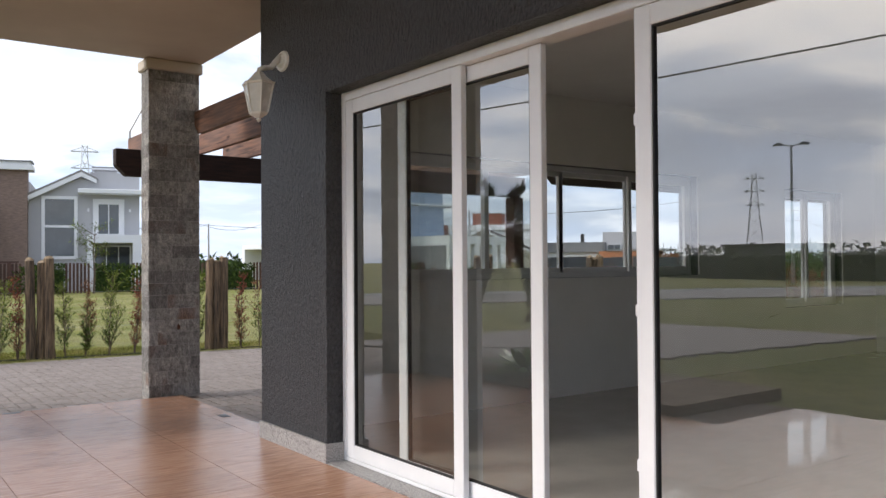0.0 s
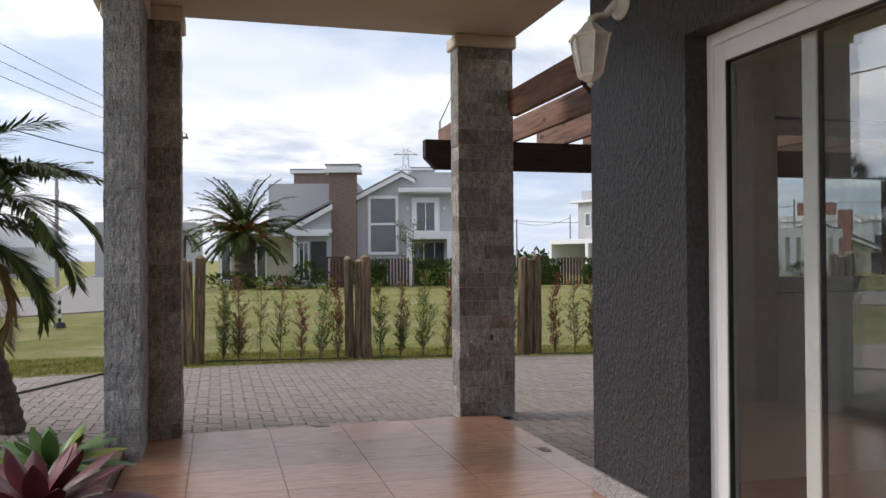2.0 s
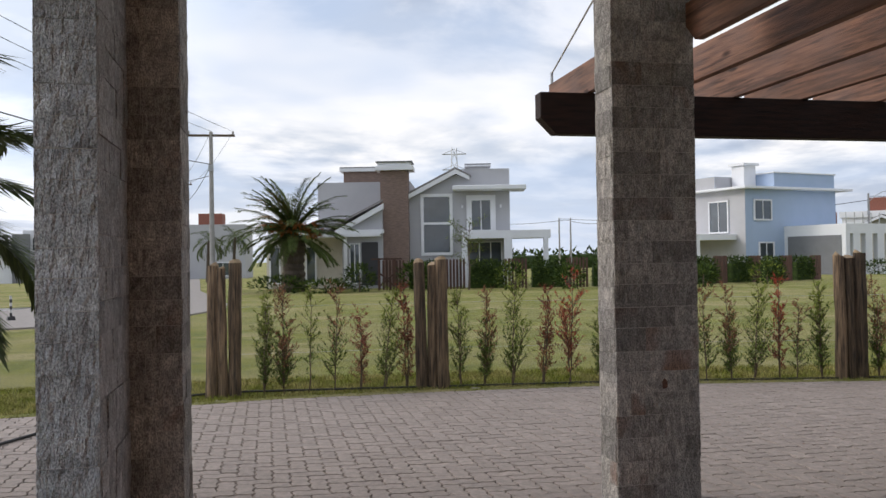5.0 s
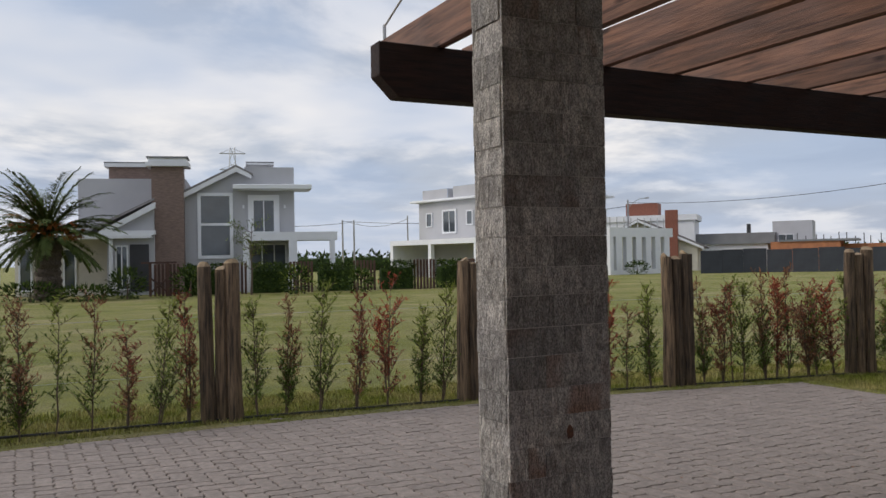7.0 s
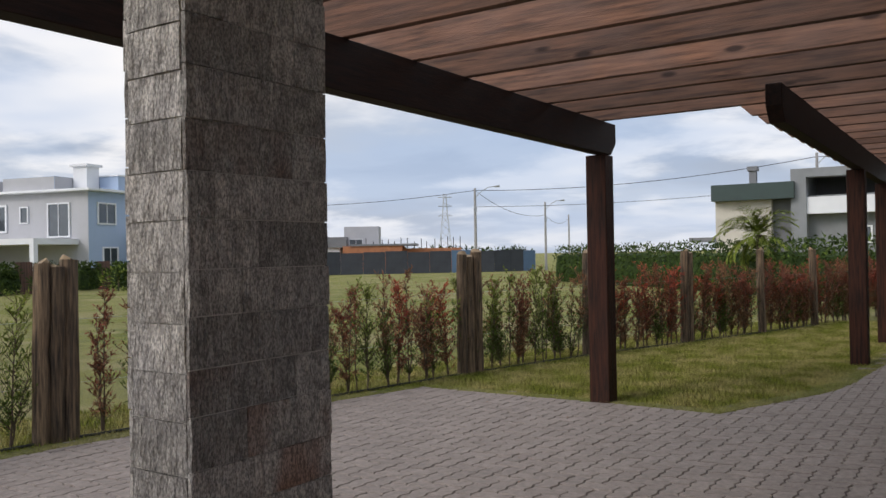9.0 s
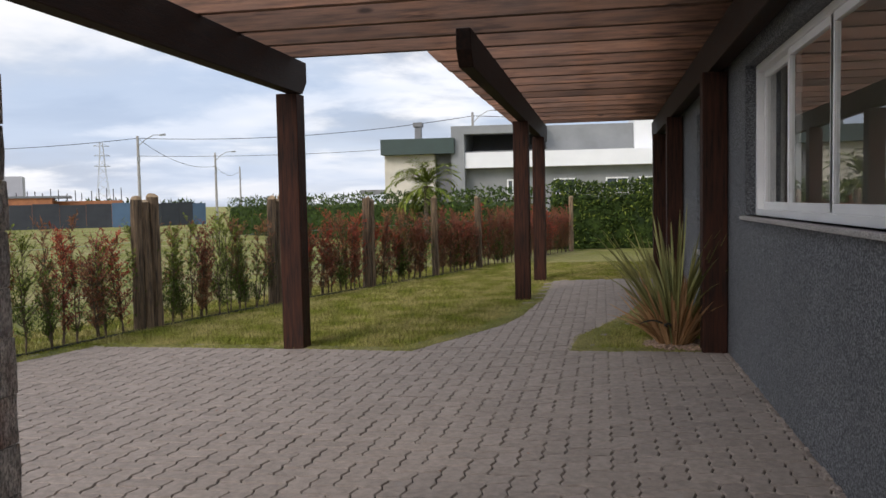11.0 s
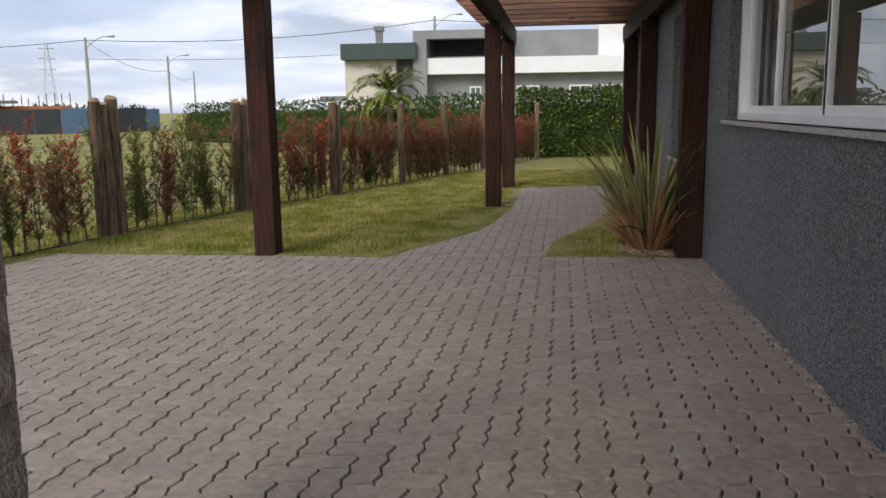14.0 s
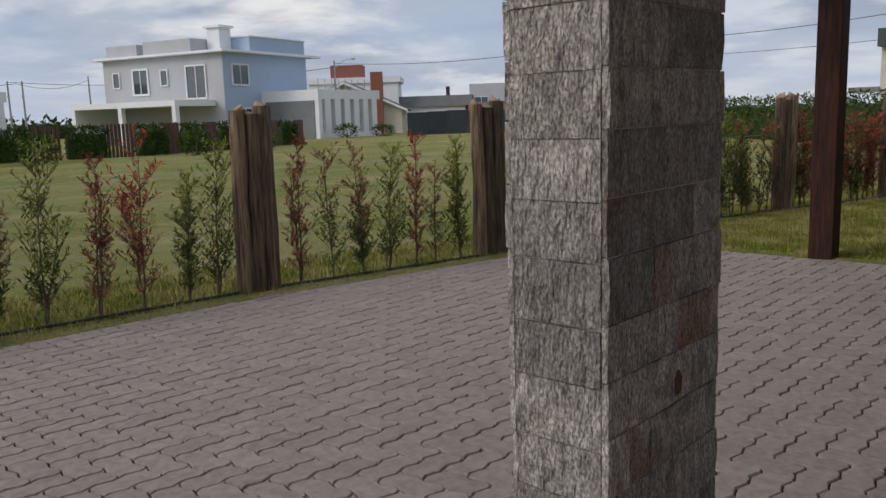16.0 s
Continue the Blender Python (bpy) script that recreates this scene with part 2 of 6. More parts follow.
M = dict(
    stucco=mat("charcoal_stucco", (0.105, 0.104, 0.107), (0.042, 0.042, 0.045), 60, 0.38, bump=1.0, bscale=48, bdist=0.10, big=(1.3, 0.35, (0.052, 0.052, 0.053)), stretch=(1, 1, 0.6)),
    stucco_blue=mat("grey_blue_stucco", (0.42, 0.435, 0.47), (0.088, 0.095, 0.112), 105, 0.62, bump=1.0, bscale=66, bdist=0.08, big=(1.1, 0.25, (0.14, 0.15, 0.165)), lo=0.44, hi=0.62, detail=4),
    stone=mat("split_stone", (0.52, 0.485, 0.44), (0.20, 0.183, 0.165), 26, 0.85, bump=1.0, bscale=60, bdist=0.05, stretch=(1, 1, 0.55), obj=0.33, fine=(170, 0.45), spots=(3.0, 0.60, (0.24, 0.15, 0.11)), big=(2.0, 0.5, (0.35, 0.33, 0.32)), bstretch=(1, 1, 0.3), detail=8),
    stone_grey=mat("grey_split_stone", (0.56, 0.56, 0.57), (0.28, 0.28, 0.29), 14, 0.85, bump=1.0, bscale=34, bdist=0.08, stretch=(1, 1, 0.6), obj=0.15, fine=(170, 0.4), big=(2.0, 0.4, (0.40, 0.40, 0.40)), bstretch=(1, 1, 0.4), detail=8),
    rust=mat("iron_stain", (0.17, 0.075, 0.045), (0.06, 0.032, 0.024), 60, 0.8, bump=0.5),
    mortar=mat("stone_bed", (0.62, 0.57, 0.52), None, 20, 0.95, bump=0.5),
    tile=mat("wood_look_tile", (0.50, 0.285, 0.185), (0.29, 0.145, 0.085), 5, 0.24, bump=0.12, bscale=9, stretch=(1.2, 14, 1), obj=0.10, bstretch=(1, 20, 1), rvar=0.08, spec=0.5, big=(1.5, 0.4, (0.46, 0.27, 0.18))),
    grout=mat("grout", (0.10, 0.07, 0.055), None, 20, 0.9),
    paver=mat("concrete_paver", (0.300, 0.250, 0.220), (0.205, 0.172, 0.152), 22, 0.8, bump=0.5, bscale=130, bdist=0.004, obj=0.08, spots=(3, 0.66, (0.27, 0.26, 0.25))),
    paver_far=mat("concrete_paver_far", (0.300, 0.250, 0.220), (0.205, 0.172, 0.152), 22, 0.8, bump=0.5, bscale=130, bdist=0.004, island=0.08),
    joint=mat("joint_sand", (0.045, 0.038, 0.032), (0.02, 0.018, 0.015), 30, 0.95, bump=0.5),
    granite=mat("speckled_granite", (0.46, 0.44, 0.42), (0.14, 0.13, 0.125), 130, 0.4, spots=(70, 0.6, (0.6, 0.58, 0.56)), detail=2, lo=0.42, hi=0.56),
    white=mat("white_aluminium", (0.80, 0.80, 0.80), (0.74, 0.74, 0.75), 3, 0.33, bump=0.03, bscale=200),
    rubber=mat("black_gasket", (0.012, 0.012, 0.013), None, 20, 0.6),
    soffit=mat("cream_render", (0.60, 0.53, 0.44), (0.55, 0.48, 0.40), 2.0, 0.9, bump=0.25, bscale=160, bdist=0.003),
    plaster=mat("white_plaster", (0.80, 0.79, 0.76), (0.76, 0.75, 0.72), 2.0, 0.9, bump=0.1, bscale=120, bdist=0.003),
    porcelain=mat("polished_porcelain", (0.50, 0.46, 0.42), (0.45, 0.42, 0.385), 3.0, 0.06, rvar=0.03),
    beam=mat("dark_stained_beam", (0.032, 0.015, 0.010), (0.012, 0.007, 0.006), 6, 0.68, spec=0.2, bump=0.35, bscale=22, stretch=(0.6, 7, 7), bstretch=(0.5, 8, 8)),
    post=mat("dark_stained_post", (0.060, 0.021, 0.012), (0.014, 0.007, 0.005), 6, 0.68, spec=0.2, bump=0.4, bscale=22, stretch=(7, 7, 0.5), bstretch=(8, 8, 0.4), obj=0.15),
    rafter=mat("stained_pine_rafter", (0.225, 0.112, 0.070), (0.070, 0.038, 0.027), 4, 0.68, spec=0.25, bump=0.35, bscale=18, stretch=(8, 0.5, 8), obj=0.38, spots=(3.6, 0.57, (0.045, 0.022, 0.016)), bstretch=(9, 0.45, 9), big=(0.9, 0.5, (0.15, 0.10, 0.085)), knots=((5.0, 1.7, 5.0), (0.022, 0.011, 0.009))),
    log=mat("weathered_log", (0.29, 0.195, 0.115), (0.045, 0.031, 0.022), 5, 0.85, bump=1.0, bscale=16, stretch=(9, 9, 0.6), obj=0.5, bstretch=(10, 10, 0.5), bdist=0.02),
    logtop=mat("sawn_log_end", (0.33, 0.24, 0.14), (0.20, 0.14, 0.09), 20, 0.85, bump=0.3),
    lawn=mat("lawn", (0.200, 0.205, 0.024), (0.120, 0.140, 0.016), 2.2, 0.95, bump=1.0, bscale=90, bdist=0.04, big=(0.25, 0.7, (0.27, 0.24, 0.085)), spots=(0.42, 0.54, (0.31, 0.27, 0.12)), fine=(38, 0.32)),
    blade=mat("grass_blade", (0.25, 0.26, 0.048), (0.115, 0.145, 0.026), 1.0, 0.9, spec=0.1, big=(2.2, 0.8, (0.40, 0.34, 0.15)), island=0.6),
    soil=mat("dry_soil", (0.22, 0.16, 0.11), (0.13, 0.095, 0.065), 20, 0.95, bump=0.8),
    pebble=mat("pink_pebbles", (0.42, 0.29, 0.22), (0.28, 0.19, 0.14), 30, 0.7, island=0.3),
    leaf=mat("green_leaf", (0.105, 0.150, 0.025), (0.055, 0.085, 0.016), 6, 0.7, spec=0.15, island=0.35),
    leaf_light=mat("light_green_leaf", (0.22, 0.26, 0.045), (0.12, 0.16, 0.03), 6, 0.7, spec=0.15, island=0.35),
    leaf_dark=mat("dark_hedge_leaf", (0.050, 0.082, 0.016), (0.016, 0.032, 0.008), 4, 0.7, spec=0.15, island=0.4),
    leaf_red=mat("bronze_leaf", (0.31, 0.095, 0.060), (0.17, 0.055, 0.037), 6, 0.7, spec=0.15, island=0.4),
    leaf_rust=mat("rust_leaf", (0.30, 0.14, 0.075), (0.17, 0.085, 0.045), 6, 0.7, spec=0.15, island=0.4),
    leaf_blaze=mat("red_leaf", (0.45, 0.085, 0.050), (0.26, 0.055, 0.034), 6, 0.7, spec=0.15, island=0.35),
    stem=mat("brown_stem", (0.11, 0.075, 0.05), None, 20, 0.8),
    palm=mat("palm_leaflet", (0.105, 0.140, 0.032), (0.045, 0.065, 0.018), 4, 0.55, spec=0.25, island=0.35),
    palm_old=mat("dry_palm_leaflet", (0.28, 0.17, 0.055), (0.17, 0.10, 0.04), 4, 0.6, island=0.3),
    trunk=mat("palm_trunk", (0.13, 0.10, 0.075), (0.05, 0.038, 0.028), 14, 0.9, bump=1.0, bscale=24, bdist=0.03),
    orange=mat("orange_fruit_cluster", (0.50, 0.17, 0.03), (0.32, 0.10, 0.02), 12, 0.6, island=0.3),
    brom_green=mat("bromeliad_green", (0.19, 0.30, 0.11), (0.085, 0.17, 0.055), 3, 0.35, island=0.2),
    brom_red=mat("bromeliad_purple", (0.22, 0.050, 0.058), (0.075, 0.028, 0.034), 3, 0.33, island=0.3),
    flax=mat("flax_blade", (0.30, 0.28, 0.11), (0.14, 0.15, 0.055), 3, 0.6, spec=0.2, island=0.4),
    flax_dry=mat("dry_flax_blade", (0.48, 0.29, 0.15), (0.28, 0.16, 0.08), 3, 0.8, spec=0.1, island=0.3),
    h_grey=mat("pale_grey_render", (0.44, 0.44, 0.46), (0.40, 0.40, 0.42), 0.6, 0.9),
    h_white=mat("white_render", (0.74, 0.75, 0.77), (0.68, 0.69, 0.71), 0.6, 0.85),
    h_blue=mat("pale_blue_render", (0.36, 0.45, 0.60), (0.33, 0.42, 0.56), 0.6, 0.85),
    h_cream=mat("cream_house_render", (0.62, 0.58, 0.50), None, 0.6, 0.85),
    h_dark=mat("dark_grey_render", (0.20, 0.205, 0.215), None, 0.6, 0.85),
    h_mid=mat("mid_grey_render", (0.25, 0.26, 0.27), None, 0.6, 0.85),
    h_green=mat("dark_green_fascia", (0.025, 0.050, 0.045), None, 1, 0.5),
    h_brick=mat("red_brick", (0.27, 0.10, 0.065), (0.19, 0.07, 0.05), 5, 0.85, bump=0.3, bscale=20),
    h_orange=mat("clay_block_wall", (0.46, 0.19, 0.09), (0.32, 0.13, 0.07), 1.5, 0.9),
    h_stone=mat("brown_stone_cladding", (0.24, 0.165, 0.135), (0.14, 0.10, 0.085), 3.5, 0.85, stretch=(1, 1, 5), bump=0.5, bscale=8),
    h_roof=mat("grey_roof_tile", (0.25, 0.235, 0.23), (0.16, 0.15, 0.15), 3, 0.8, stretch=(6, 1, 1)),
    h_roof_dark=mat("dark_roof_tile", (0.09, 0.075, 0.07), (0.055, 0.048, 0.045), 3, 0.8),
    hoarding=mat("dark_hoarding", (0.045, 0.05, 0.06), (0.03, 0.033, 0.042), 0.7, 0.7),
    hoarding_blue=mat("blue_hoarding", (0.09, 0.16, 0.26), None, 0.7, 0.6),
    h_slat=mat("brown_timber_slat", (0.10, 0.045, 0.03), (0.06, 0.03, 0.022), 4, 0.7, obj=0.2),
    pole=mat("concrete_pole", (0.34, 0.33, 0.32), (0.27, 0.26, 0.25), 3, 0.85),
    steel=mat("galvanised_steel", (0.42, 0.43, 0.44), None, 5, 0.45, metal=0.6),
    cable=mat("black_cable", (0.02, 0.02, 0.02), None, 5, 0.6),
    asphalt=mat("road_blocks", (0.27, 0.245, 0.225), (0.21, 0.19, 0.175), 5, 0.85, bump=0.3, bscale=20),
    kerb=mat("white_kerb", (0.62, 0.61, 0.58), (0.48, 0.47, 0.45), 2, 0.85),
    black=mat("black_paint", (0.02, 0.02, 0.02), None, 5, 0.5),
    lampwhite=mat("lantern_white_metal", (0.84, 0.82, 0.78), (0.76, 0.74, 0.70), 12, 0.4),
    lampglass=mat("frosted_lantern_glass", (0.76, 0.75, 0.72), None, 12, 0.25),
    door_shade=mat("painted_doorway_shade", (0.03, 0.03, 0.035), None, 2, 0.4),
    glass_far=mat("far_window_glass", (0.05, 0.065, 0.075), (0.035, 0.045, 0.05), 0.8, 0.05, spec=1.0, rvar=0.02),
    rope=mat("pale_rope", (0.45, 0.43, 0.40), None, 40, 0.8),
)
M["glass"] = glass_mat("clear_glass", (0.92, 0.95, 0.93), 0.24)


# ---- mesh helpers ----
def box(bm, x0, x1, y0, y1, z0, z1, mi=0, bevel=0.0):
    vs = [bm.verts.new((x, y, z)) for z in (z0, z1) for y in (y0, y1) for x in (x0, x1)]
    fs = [bm.faces.new([vs[i] for i in f]) for f in ((0, 2, 3, 1), (4, 5, 7, 6), (0, 1, 5, 4), (2, 6, 7, 3), (0, 4, 6, 2), (1, 3, 7, 5))]
    for f in fs:
        f.material_index = mi
    if bevel:
        es = list({e for f in fs for e in f.edges})
        bmesh.ops.bevel(bm, geom=es, offset=bevel, segments=1, affect="EDGES")
    return vs


def mesh_of(name, bm, mats, smooth=False):
    me = bpy.data.meshes.new(name)
    bmesh.ops.recalc_face_normals(bm, faces=bm.faces)
    bm.to_mesh(me)
    bm.free()
    for m in (mats if isinstance(mats, (list, tuple)) else [mats]):
        me.materials.append(M[m] if isinstance(m, str) else m)
    if smooth:
        me.shade_smooth()
    return me


def part(name, bm, mats, parent=None, label="", kind="", smooth=False):
    ob = new(name, mesh_of(name, bm, mats, smooth))
    ob.parent = parent
    return tagged(ob, label, "", "", kind)


SPLIT = {"wall", "rail_post", "turret", "porch", "terrace", "garage", "cornice", "column"}


def boxes(name, mats, items, parent=None, label="", kind="", bevel=0.0):
    if name in SPLIT and len(items) > 1:
        return [boxes(name, mats, [it], parent, label, kind, bevel) for it in items][0]
    bm = bmesh.new()
    for it in items:
        box(bm, *it[:6], mi=(it[6] if len(it) > 6 else 0), bevel=bevel)
    return part(name, bm, mats, parent, label, kind)


def thing(name, x, y, z, rz, label, category, group=""):
    ob = new(name)
    if y > 12.2 or x > 18:
        x, y = place(x, y)
    ob.matrix_world = pose(x, y, z + (fall(x, y) if y > 9.5 or x > 8.5 else 0.0), 0, 0, rz)
    return tagged(ob, label, category, group)


def structure(name, mats, items, label="", bevel=0.0):
    return boxes(name, mats, items, None, label, "structure", bevel)


def tube(bm, pts, radii, sides=8, cap=True, mi=0):
    rings = []
    pts = [Vector(p) for p in pts]
    ref = Vector((0.31, 0.95, 0.02))
    for i, p in enumerate(pts):
        d = (pts[min(i + 1, len(pts) - 1)] - pts[max(i - 1, 0)]).normalized()
        r0 = ref if abs(d.dot(ref)) < 0.9 else Vector((1, 0, 0))
        u = d.cross(r0).normalized()
        v = d.cross(u)
        r = radii[i] if isinstance(radii, (list, tuple)) else radii
        rings.append([bm.verts.new(p + r * (math.cos(2 * math.pi * k / sides) * u + math.sin(2 * math.pi * k / sides) * v)) for k in range(sides)])
    for a, b in zip(rings, rings[1:]):
        for k in range(sides):
            f = bm.faces.new((a[k], a[(k + 1) % sides], b[(k + 1) % sides], b[k]))
            f.material_index = mi
    if cap:
        for r in (rings[0], rings[-1]):
            bm.faces.new(r).material_index = mi
    return rings


def prism(bm, pts, y0, y1, mi=0):
    """Outline of (x, z) points, from y0 to y1."""
    a = [bm.verts.new((x, y0, z)) for x, z in pts]
    b = [bm.verts.new((x, y1, z)) for x, z in pts]
    fs = [bm.faces.new(a), bm.faces.new(b[::-1])]
    for i in range(len(pts)):
        j = (i + 1) % len(pts)
        fs.append(bm.faces.new((a[i], b[i], b[j], a[j])))
    for f in fs:
        f.material_index = mi


def slab_outline(bm, pts, z0, z1, mi=0):
    a = [bm.verts.new((x, y, z0)) for x, y in pts]
    b = [bm.verts.new((x, y, z1)) for x, y in pts]
    fs = [bm.faces.new(a), bm.faces.new(b)]
    for i in range(len(pts)):
        j = (i + 1) % len(pts)
        fs.append(bm.faces.new((a[i], a[j], b[j], b[i])))
    for f in fs:
        f.material_index = mi
    bmesh.ops.recalc_face_normals(bm, faces=fs)


def inside(x, y, poly):
    c = False
    for (x0, y0), (x1, y1) in zip(poly, poly[1:] + poly[:1]):
        if (y0 > y) != (y1 > y) and x < (x1 - x0) * (y - y0) / (y1 - y0) + x0:
            c = not c
    return c


def along(line, s):
    for (x0, y0), (x1, y1) in zip(line, line[1:]):
        d = math.hypot(x1 - x0, y1 - y0)
        if s <= d:
            k = s / d
            return x0 + (x1 - x0) * k, y0 + (y1 - y0) * k, math.degrees(math.atan2(y1 - y0, x1 - x0))
        s -= d
    return None


# ---- the lie of the land ----
BEND = ((-180, 0.3), (3, 0.15), (20, 0.38), (33, 0.38), (55, 0.44), (62, 0.56), (68, 0.65), (73, 0.76), (77, 0.88), (110, 0.88), (180, 0.3))


def place(x, y):
    """A plan point beyond the porch, turned about the porch corner by the bearing's correction."""
    dx, dy = x - 1.2, y - 6.3
    a = math.degrees(math.atan2(dy, dx))
    t = radians(float(np.interp(a, [p[0] for p in BEND], [p[1] for p in BEND])))
    return 1.17 + dx * math.cos(t) - dy * math.sin(t), 6.24 + dx * math.sin(t) + dy * math.cos(t)


def fall(x, y):
    """The land falls gently away from the house."""
    return -0.009 * min(max(y - 6.1, -1.2), 8.0) - 0.0065 * max(0.0, min(math.hypot(x - 1.2, y - 6.0), 260.0) - 11.0)


def settle(ob):
    """Lay a mesh drawn in world places on the sloping land."""
    for v in ob.data.vertices:
        v.co.z += fall(v.co.x, v.co.y)
    return ob


# ---- ground ----
PAVED = [(-9, 12.6), (-5, 12.9), (-2.3, 13.07), (-1.0, 13.17), (0.9, 13.42), (2.7, 13.36), (5.1, 13.13), (7.7, 12.55), (8.95, 12.2), (8.88, 10.2), (8.8, 8.88),
         (9.2, 8.72), (9.8, 8.45), (10.4, 8.22), (11.0, 8.10), (12.7, 7.95), (15.2, 7.87), (15.45, 6.35), (12.8, 6.6), (11.3, 6.85), (10.2, 7.2), (9.6, 7.4),
         (8.8, 7.45), (8.8, 5.98), (2.7, 5.98), (2.7, 5.0), (-1.7, 5.0), (-1.7, 7.9), (-9, 7.2)]
PAVED = [place(*p) if p[1] > 7.6 and p[0] != -1.7 else p for p in PAVED]
DECK = (-3.0, 3.0, -5.0, 8.4)
ROAD = [(-60, 4), (-40, 14), (-20, 21), (-9, 25.0), (-4.5, 27.2), (-1.9, 30), (-0.8, 34), (-0.9, 38), (-2.0, 46), (-3.5, 58), (-10, 140), (-18, 140), (-8.8, 58),
        (-7.2, 46), (-7.2, 40), (-9, 36.5), (-14, 33), (-26, 28), (-45, 22), (-66, 12)]

bm = bmesh.new()
n_seg = 128
ring0 = [bm.verts.new((0, 0, -0.03))]
prev = None
for r in (2, 4, 5, 6, 7, 8, 9, 10, 11, 12, 13, 14, 15, 16, 18, 20, 25, 32, 45, 70, 100, 180, 300, 2500):
    ring = [bm.verts.new((r * math.cos(2 * math.pi * k / n_seg), r * math.sin(2 * math.pi * k / n_seg), -0.03)) for k in range(n_seg)]
    for k in range(n_seg):
        if prev is None:
            bm.faces.new((ring0[0], ring[k], ring[(k + 1) % n_seg]))
        else:
            bm.faces.new((prev[k], ring[k], ring[(k + 1) % n_seg], prev[(k + 1) % n_seg]))
    prev = ring
settle(part("ground", bm, "lawn", None, "mown green and yellowing lawn running to the horizon", "structure"))

bm = bmesh.new()
slab_outline(bm, PAVED, -0.2, -0.012)
for v in bm.verts:
    v.co.z -= 0.009 * (v.co.y - 6.1)
pavement = part("pavement", bm, "joint", None, "interlocking concrete block paving with dark joints", "structure")
bm = bmesh.new()
slab_outline(bm, ROAD, -0.2, -0.005)
bmesh.ops.triangulate(bm, faces=bm.faces)
for _ in range(4):
    bmesh.ops.subdivide_edges(bm, edges=[e for e in bm.edges if e.calc_length() > 6], cuts=1)
    bmesh.ops.triangulate(bm, faces=bm.faces)
settle(part("road", bm, "asphalt", None, "block-paved street curving past the lawns", "structure")).location.z = 0.02
structure("deck", ["grout"], [(-0.05, 3.0, 4.6, 8.5, -0.1, 0.006), (-1.25, 3.0, -5.0, 4.6, -0.1, 0.006)], "porch floor of wood-look tiles")
deck = bpy.data.objects["deck"]


# ---- the house ----
WX, WY, WE, WS, WH = 2.80, 6.09, 17.2, -6.0, 3.5
DY0, DY1, DH = -1.0, 5.035, 2.52
N1, N2 = (3.92, 7.95, 1.195, 2.30), (9.7, 11.1, 0.75, 2.25)
wall_w = structure("wall_west", ["stucco"], [
    (WX, WX + 0.25, DY1, WY, -0.1, WH), (WX, WX + 0.25, WS, DY0, 0.0, WH), (WX, WX + 0.25, DY0, DY1, DH, WH)], "charcoal rough-textured stucco wall")
structure("wall_north", ["stucco_blue", "plaster"], [
    (WX + 0.25, N1[0], WY - 0.25, WY, -0.1, WH), (N1[0], N1[1], WY - 0.25, WY, -0.1, N1[2]), (N1[0], N1[1], WY - 0.25, WY, N1[3], WH),
    (N1[1], N2[0], WY - 0.25, WY, -0.1, WH), (N2[0], N2[1], WY - 0.25, WY, -0.1, N2[2]), (N2[0], N2[1], WY - 0.25, WY, N2[3], WH),
    (N2[1], WE, WY - 0.25, WY, -0.1, WH)], "grey-blue textured stucco wall with a pale splash zone")
structure("wall_east", ["stucco_blue"], [(WE - 0.2, WE, WS, WY - 0.25, -0.1, WH)], "grey stucco wall")
structure("wall_south", ["stucco_blue"], [(WX + 0.25, WE - 0.2, WS, WS + 0.2, -0.1, WH)], "grey stucco wall")
structure("lining_north", ["plaster"], [
    (WX + 0.25, N1[0], WY - 0.27, WY - 0.253, 0.05, 2.97), (N1[0], N1[1], WY - 0.27, WY - 0.253, 0.05, N1[2]), (N1[0], N1[1], WY - 0.27, WY - 0.253, N1[3], 2.97),
    (N1[1], N2[0], WY - 0.27, WY - 0.253, 0.05, 2.97), (N2[0], N2[1], WY - 0.27, WY - 0.253, 0.05, N2[2]), (N2[0], N2[1], WY - 0.27, WY - 0.253, N2[3], 2.97),
    (N2[1], 12.0, WY - 0.27, WY - 0.253, 0.05, 2.97)], "smooth white plaster")
structure("wall_inner", ["plaster"], [(12.0, 12.15, WS + 0.2, WY - 0.27, 0.05, 2.97)], "smooth white plaster partition")
structure("floor_inside", ["porcelain"], [(WX + 0.25, WE - 0.2, WS + 0.2, WY - 0.27, -0.1, 0.05)], "polished beige porcelain floor")
structure("ceiling_inside", ["plaster"], [(WX + 0.25, WE - 0.2, WS + 0.2, WY - 0.27, 2.97, 3.1)], "white ceiling")
structure("roof_slab", ["soffit"], [(WX, WE, WS, WY, WH, WH + 0.35)], "cream roof slab")
# unseen overhang, added only to shade the rafters near the wall
structure("eave", ["soffit"], [(3.224, WE, WY, WY + 0.95, WH + 0.02, WH + 0.30)], "unseen cream eave added to shade the rafters along the wall")
structure("ceiling_porch", ["soffit"], [(-0.35, 3.22, 7.2, 8.62, 3.455, 3.9), (-0.35, 2.7, -6.0, 7.2, 3.455, 3.9), (2.7, 3.22, 6.1, 7.2, 3.455, 3.9)], "cream rendered porch ceiling")
structure("skirting", ["granite"], [(WX - 0.02, WX - 0.001, DY1, WY, 0.012, 0.14), (WX - 0.02, WX + 0.15, DY1 - 0.02, DY1 - 0.001, 0.012, 0.14),
                                     (WX - 0.02, WX - 0.001, WS, DY0, 0.012, 0.14)], "speckled granite skirting")


